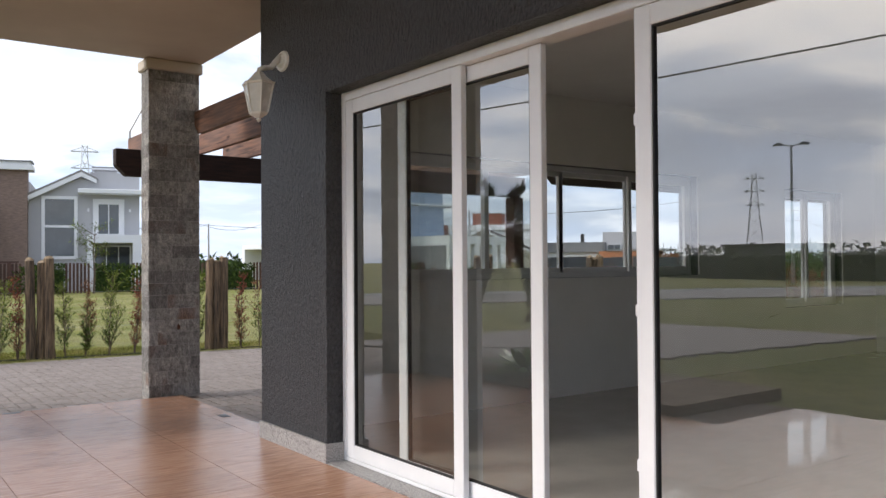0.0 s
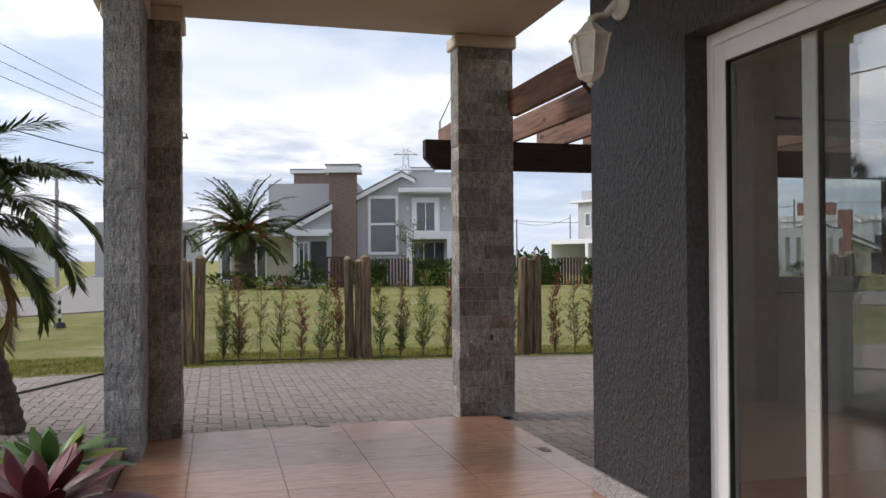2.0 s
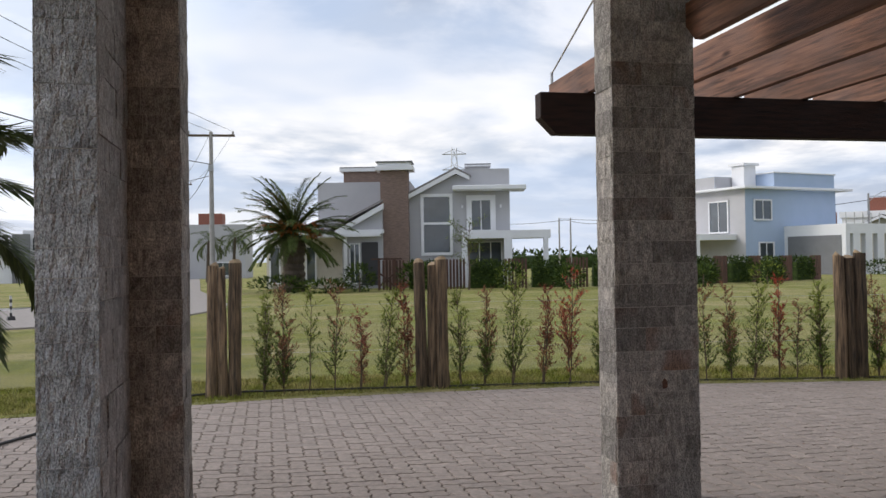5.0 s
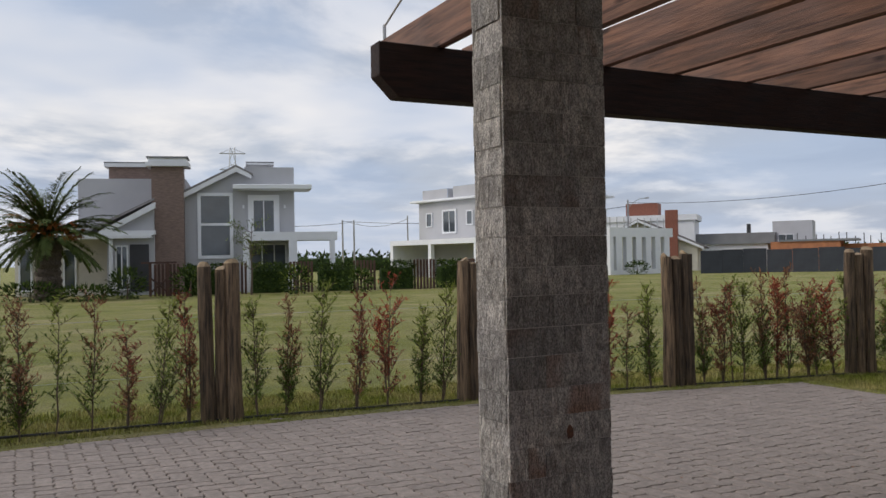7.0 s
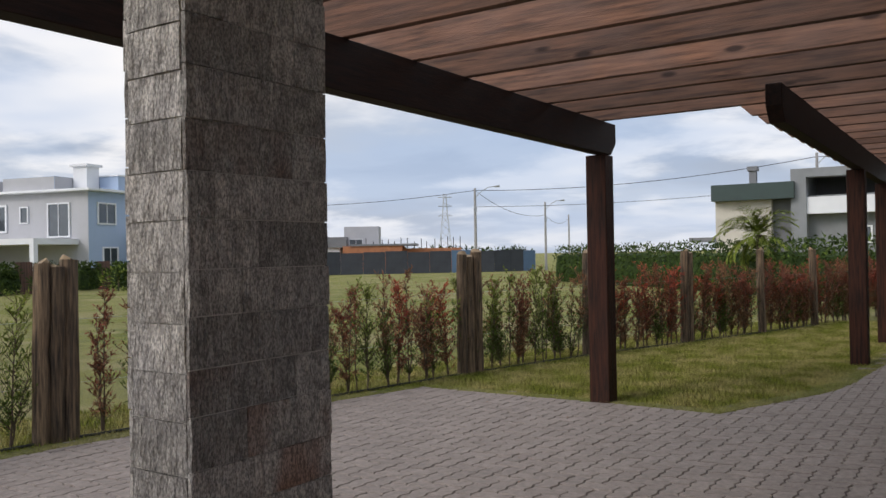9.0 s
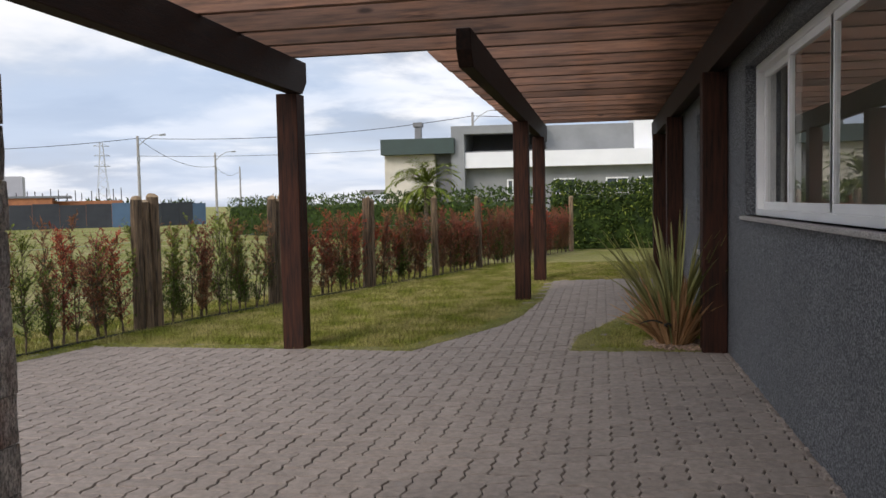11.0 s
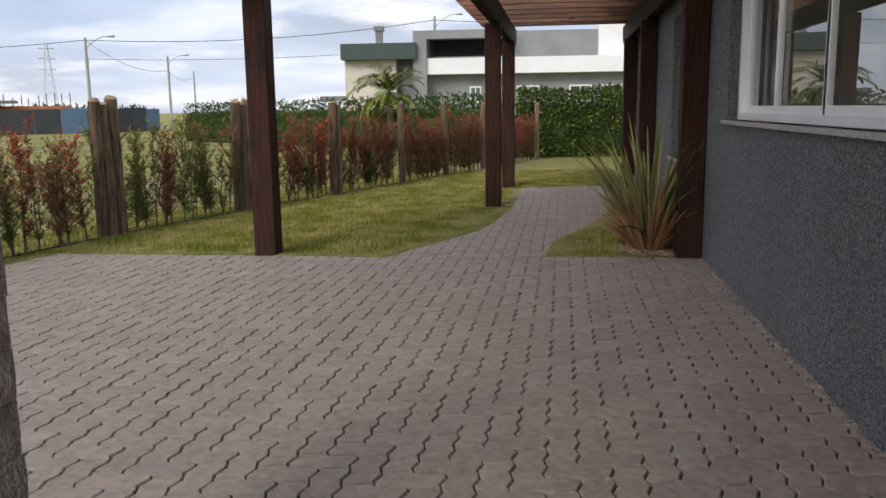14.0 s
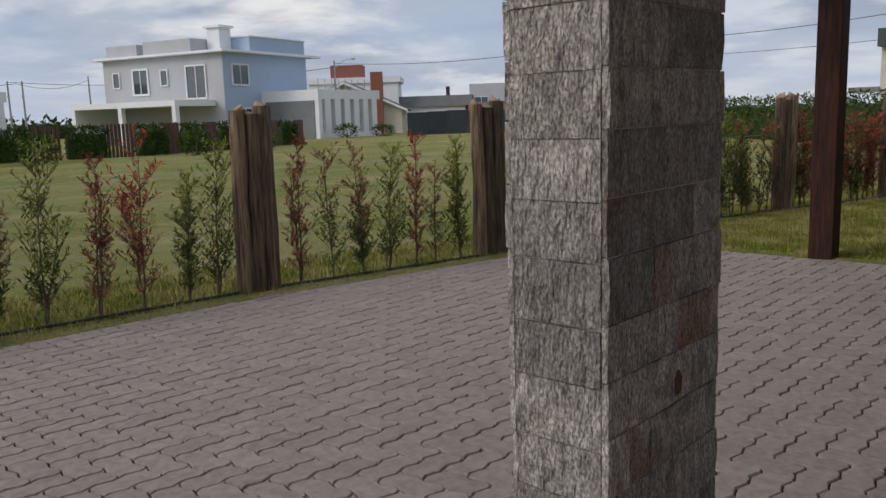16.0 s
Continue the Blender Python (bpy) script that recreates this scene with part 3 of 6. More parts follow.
# ---- stone columns ----
def stone_face(parent, ax, a0, a1, fixed, sign, z0, z1, seed, mats="stone", course=0.128):
    """Split stones on one face: ax 'x' runs along x with the face at y = fixed, ax 'y' along y with the face at x = fixed; sign is the way it faces."""
    rnd = random.Random(seed)
    z = z0
    while z < z1 - 0.02:
        h = min(course * rnd.uniform(0.92, 1.08), z1 - z)
        if z1 - z - h < 0.05:
            h = z1 - z
        cuts = [a0]
        while cuts[-1] < a1 - 1e-6:
            w = rnd.choice((0.09, 0.14, 0.19, 0.24, 0.30, 0.38) if a1 - a0 > 0.3 else (0.17, 0.3, 0.3, 0.3))
            cuts.append(a1 if a1 - cuts[-1] - w < 0.07 else cuts[-1] + w)
        for c0, c1 in zip(cuts, cuts[1:]):
            bm = bmesh.new()
            d = rnd.uniform(0.0125, 0.019)
            g = rnd.uniform(0.0012, 0.0024)
            n = 3 if c1 - c0 > 0.2 else 2
            back = [(c0 + g, z + g), (c1 - g, z + g), (c1 - g, z + h - g), (c0 + g, z + h - g)]
            cols = []
            for i in range(n + 1):
                s = c0 + g + (c1 - c0 - 2 * g) * i / n
                cols.append([(s, z + g + (h - 2 * g) * j / 2, d + (rnd.uniform(-0.003, 0.003) if 0 < i < n or j == 1 else rnd.uniform(-0.0035, 0.0))) for j in range(3)])

            def at(s, zz, o):
                return (s, fixed + sign * o, zz) if ax == "x" else (fixed + sign * o, s, zz)
            bv = [bm.verts.new(at(s, zz, 0)) for s, zz in back]
            fv = [[bm.verts.new(at(*p)) for p in col] for col in cols]
            for i in range(n):
                for j in range(2):
                    bm.faces.new((fv[i][j], fv[i + 1][j], fv[i + 1][j + 1], fv[i][j + 1]))
            bm.faces.new([bv[0], *[fv[i][0] for i in range(n + 1)], bv[1]])
            bm.faces.new([bv[3], *[fv[i][2] for i in range(n + 1)], bv[2]])
            bm.faces.new([bv[0], fv[0][0], fv[0][1], fv[0][2], bv[3]])
            bm.faces.new([bv[1], fv[n][0], fv[n][1], fv[n][2], bv[2]])
            part("stone", bm, mats, parent)
        z += h


def stone_column(x0, x1, y0, y1, top, seed, faces, label, mats="stone"):
    col = thing("stone_column", (x0 + x1) / 2, (y0 + y1) / 2, 0, 0, label, "column", "stone-clad porch columns")
    w, d = (x1 - x0) / 2, (y1 - y0) / 2
    t = 0.015
    boxes("core", ["mortar"], [(-w + t - 0.008, w - t + 0.008, -d + t - 0.008, d - t + 0.008, -0.02, top)], col)
    boxes("capital", ["soffit"], [(-w - 0.03, w + 0.03, -d - 0.03, d + 0.03, top, 3.453)], col, "cream rendered capital", bevel=0.012)
    for k, (ax, lo, hi, fixed, sign) in enumerate((("x", -w, w, -d + t, -1), ("x", -w, w, d - t, 1), ("y", -d + t, d - t, -w + t, -1), ("y", -d + t, d - t, w - t, 1))):
        if "snwe"[k] in faces:
            stone_face(col, ax, lo, hi, fixed, sign, 0.0, top, seed + k, mats)
    return col


# ---- lantern ----
def wall_lantern(x, y, z):
    t = thing("wall_lantern", x, y, z, 90, "off-white metal wall lantern with frosted panes on a curled arm", "wall lamp")
    bm = bmesh.new()
    tube(bm, [(0, 0, 0.345), (0, 0.012, 0.345)], [0.06, 0.055], 14)
    tube(bm, [(0, 0.012, 0.345), (0, 0.025, 0.345)], [0.04, 0.03], 14)
    part("wall_plate", bm, "lampwhite", t, smooth=False)
    bm = bmesh.new()
    tube(bm, [(0, 0.01, 0.375), (0, 0.045, 0.335), (0, 0.075, 0.30), (0, 0.115, 0.292), (0, 0.145, 0.28), (0, 0.15, 0.25)], [0.018, 0.018, 0.017, 0.016, 0.014, 0.012], 10)
    part("arm", bm, "lampwhite", t, smooth=True)

    def hexa(bm, z0, r0, z1, r1, mi=0):
        tube(bm, [(0, 0.15, z0), (0, 0.15, z1)], [r0, r1], 6, mi=mi)
    bm = bmesh.new()
    hexa(bm, 0.19, 0.088, 0.20, 0.092)
    hexa(bm, 0.20, 0.080, 0.245, 0.035)
    hexa(bm, 0.245, 0.038, 0.262, 0.022)
    part("cap", bm, "lampwhite", t)
    bm = bmesh.new()
    hexa(bm, 0.035, 0.048, 0.19, 0.078)
    part("pane", bm, "lampglass", t, "frosted tapering panes")
    for k in range(6):
        bm = bmesh.new()
        a = 2 * math.pi * k / 6
        # corner bars follow the panes' edges
        d = Vector((0, 0, 1)).cross(Vector((0.31, 0.95, 0.02))).normalized()
        e = Vector((0, 0, 1)).cross(d)
        w = math.cos(a) * d + math.sin(a) * e
        tube(bm, [Vector((0, 0.15, 0.035)) + w * 0.05, Vector((0, 0.15, 0.19)) + w * 0.08], 0.005, 5)
        part("bar", bm, "lampwhite", t)
    bm = bmesh.new()
    hexa(bm, 0.022, 0.045, 0.035, 0.052)
    hexa(bm, 0.006, 0.018, 0.022, 0.040)
    tube(bm, [(0, 0.15, 0.008), (0, 0.15, 0.0), (0, 0.15, -0.008), (0, 0.15, -0.018)], [0.007, 0.013, 0.012, 0.003], 8)
    part("finial", bm, "lampwhite", t)
    t.matrix_world = pose(x, y, z, 0, 0, 90) @ Matrix.Diagonal((1.7, 1.3, 1.3, 1))
    return t


# ---- sliding door ----
def sash(parent, name, y0, y1, z0, z1, x0, x1, w=0.085, mid=None, label=""):
    leaf = boxes(name, ["white"], [(x0, x1, y0, y0 + w, z0, z1), (x0, x1, y1 - w, y1, z0, z1), (x0, x1, y0 + w, y1 - w, z0, z0 + w), (x0, x1, y0 + w, y1 - w, z1 - w, z1)], parent, label, bevel=0.004)
    xm = (x0 + x1) / 2
    g = 0.008
    boxes("gasket", ["rubber"], [(xm - 0.012, xm + 0.012, y0 + w, y0 + w + g, z0 + w, z1 - w), (xm - 0.012, xm + 0.012, y1 - w - g, y1 - w, z0 + w, z1 - w),
                                 (xm - 0.012, xm + 0.012, y0 + w + g, y1 - w - g, z0 + w, z0 + w + g), (xm - 0.012, xm + 0.012, y0 + w + g, y1 - w - g, z1 - w - g, z1 - w)], leaf)
    ob = boxes("pane", ["glass"], [(xm, xm + 0.001, y0 + w + g, y1 - w - g, z0 + w + g, z1 - w - g)], leaf, "clear glass pane")
    ob.visible_shadow = False
    return leaf


def one_pane(ob):
    """Keep a single sheet of glass."""
    bm = bmesh.new()
    bm.from_mesh(ob.data)
    keep = max(bm.faces, key=lambda f: f.calc_center_median().x if abs(f.normal.x) > 0.9 else -1e9)
    bmesh.ops.delete(bm, geom=[f for f in bm.faces if f is not keep], context="FACES")
    bm.to_mesh(ob.data)
    bm.free()


door = new("door_1")
door.matrix_world = pose(WX + 0.12, 0, 0)
tagged(door, "white aluminium sliding door with four glass leaves, one slid open", "", "", "structure")
boxes("door_frame", ["white"], [(0, 0.13, DY1 - 0.05, DY1, 0.02, DH), (0, 0.13, DY0, DY0 + 0.05, 0.02, DH), (0, 0.13, DY0 + 0.05, DY1 - 0.05, DH - 0.06, DH),
                                (0, 0.13, DY0 + 0.05, DY1 - 0.05, 0.02, 0.045)], door, bevel=0.004)
structure("door_sill", ["granite"], [(WX - 0.01, WX + 0.27, DY0, DY1, 0.0, 0.018)], "speckled granite door sill")
leaves = [(3.70, 4.985, 0.005, 0.045), (3.11, 4.42, 0.055, 0.095), (1.15, 2.47, 0.005, 0.045), (-0.95, 1.22, 0.055, 0.095)]
for z in (0.45, 1.12, 1.95):
    boxes("latch_keep", ["white"], [(0.012, 0.03, 2.471, 2.482, z, z + 0.05)], door)
for y0, y1, x0, x1 in leaves:
    sash(door, "leaf", y0, y1, 0.047, DH - 0.062, x0, x1, 0.09)


def north_window(name, x0, x1, z0, z1, n, label):
    w = new(name)
    w.matrix_world = pose(0, WY - 0.165, 0)
    tagged(w, label, "", "", "structure")
    f = 0.05
    boxes("window_frame", ["white"], [(x0, x0 + f, 0, 0.09, z0, z1), (x1 - f, x1, 0, 0.09, z0, z1), (x0 + f, x1 - f, 0, 0.09, z0, z0 + f), (x0 + f, x1 - f, 0, 0.09, z1 - f, z1)], w, bevel=0.004)
    step = (x1 - x0 - 2 * f) / n
    for i in range(n):
        a, b = x0 + f + i * step - (0.02 if i else 0), x0 + f + (i + 1) * step + (0.02 if i < n - 1 else 0)
        o = 0.005 if i in (0, n - 1) else 0.045
        if n == 2:
            o = 0.005 if i else 0.045
        s = 0.05
        leaf = boxes("sash", ["white"], [(a, a + s, o, o + 0.035, z0 + f, z1 - f), (b - s, b, o, o + 0.035, z0 + f, z1 - f),
                                         (a + s, b - s, o, o + 0.035, z0 + f, z0 + f + s), (a + s, b - s, o, o + 0.035, z1 - f - s, z1 - f)], w, bevel=0.003)
        bm = bmesh.new()
        bm.faces.new([bm.verts.new(v) for v in ((a + s, o + 0.018, z0 + f + s), (b - s, o + 0.018, z0 + f + s), (b - s, o + 0.018, z1 - f - s), (a + s, o + 0.018, z1 - f - s))])
        p = part("pane", bm, "glass", leaf, "clear glass pane")
        p.visible_shadow = False
    return w


north_window("window_1", *N1, 4, "white aluminium four-pane sliding window")
north_window("window_2", *N2, 2, "white aluminium two-pane sliding window")
for ob in [o for o in bpy.data.objects if o.name.startswith("pane") and o.parent and o.parent.name.startswith("leaf")]:
    one_pane(ob)
structure("window_sill", ["granite"], [(N1[0] - 0.03, N1[1] + 0.04, WY - 0.13, WY + 0.035, N1[2] - 0.03, N1[2]), (N2[0] - 0.03, N2[1] + 0.03, WY - 0.13, WY + 0.035, N2[2] - 0.03, N2[2])], "pale stone window sill", bevel=0.003)
wall_lantern(WX, 5.69, 2.41)
P1 = stone_column(2.67, 3.195, 8.53, 8.78, 3.34, 10, "snwe", "square column clad in rough brown-grey split stone at the edge of the tiled porch")
bm = bmesh.new()
rnd = random.Random(4)
slab_outline(bm, [((0.019 + rnd.uniform(-0.004, 0.003)) * math.cos(k * math.pi / 6), (0.030 + rnd.uniform(-0.006, 0.005)) * math.sin(k * math.pi / 6)) for k in range(12)], -0.001, 0.001)
stain = part("iron_spot", bm, "rust", P1, "dark rusty iron spot in one stone")
stain.matrix_basis = pose(0.037, -0.1312, 0.71, 90, 0, 0)
PB = stone_column(-0.27, 0.295, 8.33, 8.78, 3.34, 30, "sne", "square column clad in rough dark split stone at the porch corner")
PA = stone_column(-0.19, 0.05, 7.60, 8.325, 3.34, 50, "swe", "narrow grey stone-clad column butting against the corner column", "stone_grey")


# ---- pergola ----
def beam_x(name, x0, x1, y0, y1, z0, z1, cut_l=True, cut_r=False, label=""):
    t = new(name)
    bm = bmesh.new()
    c = 0.12
    pts = [(x0, z1), (x0, z0 + (c if cut_l else 0))] + ([(x0 + c, z0)] if cut_l else []) + ([(x1 - c, z0)] if cut_r else []) + [(x1, z0 + (c if cut_r else 0)), (x1, z1)]
    prism(bm, pts, y0, y1)
    bmesh.ops.bevel(bm, geom=list(bm.edges), offset=0.005, segments=1, affect="EDGES")
    me = mesh_of(name, bm, "beam")
    t.data = None
    bpy.data.objects.remove(t)
    t = new(name, me)
    return tagged(t, label or "dark-stained timber beam with chamfered end", "beam", "pergola beams")


def post_at(x, y, top, w=0.205):
    bm = bmesh.new()
    box(bm, -w / 2, w / 2, -w / 2, w / 2, 0, top - fall(x, y), bevel=0.006)
    ob = new("post", mesh_of("post", bm, "post"))
    ob.matrix_world = pose(x, y, -0.01 + fall(x, y))
    return tagged(ob, "dark-stained square timber pergola post with long cracks", "post", "pergola posts")


beam_x("beam", 2.72, 9.07, 9.93, 10.06, 2.388, 2.70, True, True)
beam_x("beam", 7.9, 13.2, 8.14, 8.26, 2.41, 2.70, True, False)
beam_x("beam", 13.204, 17.0, 8.14, 8.26, 2.41, 2.70, False, True)
beam_x("beam", 2.8, 17.0, WY + 0.02, WY + 0.15, 2.41, 2.70, True, True, "dark-stained timber wall beam")
for x, y, top in ((8.93, 10.05, 2.396), (12.74, 8.22, 2.418), (15.65, 8.2, 2.418), (8.86, 6.20, 2.40), (12.74, 6.20, 2.40), (15.65, 6.20, 2.40)):
    post_at(x, y, top)


def rafter(x, y0, y1, seed):
    rnd = random.Random(seed)
    bm = bmesh.new()
    L, h, c = y1 - y0, 0.24, 0.10
    pts = [(0, h), (0, 0), (L - c, 0), (L, c), (L, h)]
    prism(bm, pts, -0.03, 0.03)
    bmesh.ops.bevel(bm, geom=list(bm.edges), offset=0.004, segments=1, affect="EDGES")
    bm.transform(Matrix.Rotation(math.pi / 2, 4, "Z"))
    me = mesh_of("rafter", bm, "rafter")
    ob = new("rafter", me)
    ob.matrix_world = pose(x, y0, 2.701)
    return tagged(ob, "brown-stained knotty pine rafter laid on the pergola beams", "rafter", "pergola rafters")


rafter(3.16, WY + 0.01, 8.50, 91)
rafter(3.12, 8.80, 10.78, 92)
for i, x in enumerate((3.73, 4.35, 4.96, 5.66, 6.29, 6.95, 7.60, 8.18, 8.77)):
    rafter(x, WY + 0.01, 10.75, i)
for i in range(12):
    rafter(3.09 + 0.632 * (10 + i), WY + 0.01, 8.80, 40 + i)
bm = bmesh.new()
tube(bm, [(3.09, 10.70, 2.935), (3.09, 10.70, 3.03)], 0.012, 8)
hook = new("eye_bolt", mesh_of("eye_bolt", bm, "steel"))
tagged(hook, "steel eye bolt on the end of the pergola beam", "hook")
bm = bmesh.new()
tube(bm, [(3.09, 10.70, 3.02), (3.02, 9.7, 3.27), (2.95, 8.62, 3.52)], 0.007, 6)
tagged(new("stay_cable", mesh_of("stay_cable", bm, "rope")), "thin pale cable from the rafter end to the porch roof", "cable")


# ---- log fence ----
def log_mesh(seed, h=1.5, r=0.075):
    rnd = random.Random(seed)
    bm = bmesh.new()
    zs = [0, 0.25, 0.5, 0.8, 1.05, 1.3, h - 0.012, h]
    lean = rnd.uniform(-0.012, 0.012)
    rings = tube(bm, [(lean * z + rnd.uniform(-0.006, 0.006), rnd.uniform(-0.006, 0.006), z) for z in zs],
                 [r * 1.04, r * rnd.uniform(0.95, 1.05), r * rnd.uniform(0.93, 1.03), r * rnd.uniform(0.93, 1.03), r, r * 0.97, r * 0.96, r * 0.86], 14)
    for ring in rings:
        for k, v in enumerate(ring):
            j = noise.noise(Vector((k * 1.3, seed * 7.1, v.co.z * 0.5)))
            c = Vector((lean * v.co.z, 0, v.co.z))
            v.co = c + (v.co - c) * (1 + 0.16 * j)
    for f in bm.faces:
        if abs(f.normal.z) > 0.9 or f.calc_center_median().z > h - 0.008:
            f.material_index = 1
    return mesh_of("log", bm, ["log", "logtop"])


LOGS = [log_mesh(s, 1.50 + 0.03 * (s % 3), 0.062 + 0.006 * (s % 3)) for s in range(6)]
FENCE = [(-0.9, 14.0), (0.34, 13.95), (2.78, 13.83), (5.35, 13.45), (7.74, 12.87), (10.2, 12.34), (12.55, 11.72), (14.75, 11.0), (16.85, 10.3), (18.85, 9.7), (21.05, 9.15), (24.9, 8.0)]


def fence_cluster(x, y, a, n, seed, spread=0.124):
    rnd = random.Random(seed)
    t = thing("fence_post", x, y, -0.03, a, ("fence post of three rough weathered round logs side by side" if n == 3 else
              "fence post of two rough weathered round logs" if n == 2 else "single weathered round log fence post"), "fence post", "log fence posts")
    for i in range(n):
        ob = new("log", LOGS[(seed + i * 2) % 6])
        ob.parent = t
        ob.matrix_basis = pose((i - (n - 1) / 2) * spread + rnd.uniform(-0.008, 0.008), rnd.uniform(-0.012, 0.012), 0, rnd.uniform(-0.7, 0.7), rnd.uniform(-0.6, 0.6), rnd.uniform(0, 360))
    return t


for i, (x, y) in enumerate(FENCE[1:]):
    a = math.degrees(math.atan2(FENCE[min(i + 2, len(FENCE) - 1)][1] - FENCE[i][1], FENCE[min(i + 2, len(FENCE) - 1)][0] - FENCE[i][0]))
    fence_cluster(x, y, a, 3 if i < 6 else 2 if i == 6 else 1, i * 3 + 1)
bm = bmesh.new()
for z in (0.45, 1.0):
    tube(bm, [(x, y + 0.09, z + fall(x, y)) for x, y in [place(*p) for p in FENCE[1:]]], 0.0016, 4)
tagged(new("fence_wire", mesh_of("fence_wire", bm, "steel")), "two thin wires strung along the log fence", "wire")


# ---- plants ----
def leaf_quad(bm, p, d, n, length, width, mi=0, fold=0.25):
    d = d.normalized()
    s = d.cross(n)
    s = s.normalized() if s.length > 1e-4 else Vector((1, 0, 0))
    u = s.cross(d)
    a = bm.verts.new(p)
    b = bm.verts.new(p + d * length * 0.45 + s * width / 2 + u * width * fold)
    c = bm.verts.new(p + d * length)
    e = bm.verts.new(p + d * length * 0.45 - s * width / 2 + u * width * fold)
    bm.faces.new((a, b, c)).material_index = mi
    bm.faces.new((a, c, e)).material_index = mi


def shrub_meshes(seed, h, mats, density=1.0, width=0.11, lean=0.0):
    rnd = random.Random(seed)
    st, fo = bmesh.new(), bmesh.new()
    stems = rnd.choice((1, 2, 2, 3))
    for s in range(stems):
        hh = h * (1 if s == 0 else rnd.uniform(0.5, 0.9))
        ox, oy = rnd.uniform(-0.12, 0.12) * (s > 0) + lean, rnd.uniform(-0.05, 0.05)
        pts = []
        for i in range(7):
            k = i / 6
            pts.append(Vector((ox * k ** 1.3 + rnd.uniform(-0.012, 0.012), oy * k + rnd.uniform(-0.01, 0.01), hh * k)))
        tube(st, pts, [0.009 * (1 - 0.75 * i / 6) for i in range(7)], 5)
        nb = int(44 * density * hh)
        for b in range(nb):
            k = rnd.uniform(0.10, 1.0)
            i = min(5, int(k * 6))
            p = pts[i].lerp(pts[i + 1], k * 6 - i)
            a = rnd.uniform(0, 2 * math.pi)
            up = rnd.uniform(0.5, 1.5)
            d = Vector((math.cos(a), math.sin(a), up)).normalized()
            L = rnd.uniform(0.5, 1.3) * width * (1.2 - 0.55 * abs(k - 0.5))
            q = p + d * L
            tube(st, [p, q], [0.003, 0.0015], 3, cap=False)
            nl = rnd.randint(7, 12)
            for j in range(nl):
                m = p.lerp(q, 0.25 + 0.8 * j / nl)
                e = Vector((rnd.uniform(-1, 1), rnd.uniform(-1, 1), rnd.uniform(-0.1, 1.1)))
                up_z = 1 if k > rnd.uniform(0.3, 0.8) else 0
                leaf_quad(fo, m, e, Vector((rnd.uniform(-1, 1), rnd.uniform(-1, 1), 1)), rnd.uniform(0.035, 0.07), rnd.uniform(0.009, 0.018), mi=up_z)
    return mesh_of("stem", st, "stem"), mesh_of("foliage", fo, mats)


KINDS = dict(
    green=(["leaf", "leaf_light"], "thin young shrub with narrow green leaves"),
    mixed=(["leaf", "leaf_rust"], "thin young shrub, green below, bronze above"),
    red=(["leaf_rust", "leaf_red"], "thin young shrub with reddish-brown leaves"),
    blaze=(["leaf_red", "leaf_blaze"], "thin young shrub with bright red leaves"),
)
SHRUBS = {(k, i): shrub_meshes(hash_i * 11 + i, 1.0, v[0], (1.0, 1.4, 0.75, 1.2)[i], (0.15, 0.19, 0.13, 0.20)[i], (0.0, 0.05, -0.05, 0.02)[i])
          for hash_i, (k, v) in enumerate(KINDS.items()) for i in range(4)}


def shrub(x, y, h, kind, i, rz, ry=0.0):
    t = thing("shrub", x, y, -0.03, rz, KINDS[kind][1] + " by the log fence", "shrub", "young shrubs of the hedge")
    t.scale = (1, 1, h)
    for nm, me in zip(("stem", "foliage"), SHRUBS[(kind, i % 4)]):
        ob = new(nm, me)
        ob.parent = t
    x, y = place(x, y)
    t.matrix_world = pose(x, y, -0.03 + fall(x, y), 0, ry, rz) @ Matrix.Diagonal((1.0, 1.0, h, 1))
    return t


rnd = random.Random(5)
ROW = [(0.80, "green", 1.12), (1.02, "mixed", 1.15), (1.32, "green", 1.2), (1.62, "mixed", 1.2), (1.93, "red", 0.95), (2.2, "green", 1.15), (2.48, "red", 1.2),
       (3.12, "green", 1.1), (3.40, "mixed", 1.15), (3.73, "green", 1.25), (4.10, "red", 1.15), (4.42, "blaze", 1.25), (4.78, "green", 1.0), (5.02, "green", 1.2),
       (5.75, "red", 1.2), (6.05, "mixed", 1.1), (6.35, "mixed", 1.15), (6.62, "green", 1.1), (6.92, "blaze", 1.3), (7.12, "mixed", 0.9), (7.42, "green", 1.15)]


def fence_y(x):
    for (x0, y0), (x1, y1) in zip(FENCE, FENCE[1:]):
        if x0 <= x <= x1:
            return y0 + (y1 - y0) * (x - x0) / (x1 - x0)


for i, (x, k, h) in enumerate(ROW):
    shrub(x, fence_y(x) + 0.05, h, k, i, 0 if k == "green" else rnd.uniform(0, 360), rnd.uniform(-4, 4))
x = 8.1
i = 0
while x < 24.6:
    if all(abs(x - p[0]) > 0.14 for p in FENCE):
        k = rnd.choice(("mixed", "mixed", "green", "red", "blaze")) if x < 10.5 else rnd.choice(("mixed", "green", "green", "red")) if x < 12 else rnd.choice(("red", "red", "mixed", "red", "blaze"))
        shrub(x, fence_y(x) + rnd.uniform(0.0, 0.1), rnd.uniform(1.0, 1.28), k, i, rnd.uniform(0, 360), rnd.uniform(-4, 4))
        i += 1
    x += rnd.uniform(0.16, 0.26) if x < 10.5 else rnd.uniform(0.11, 0.17)


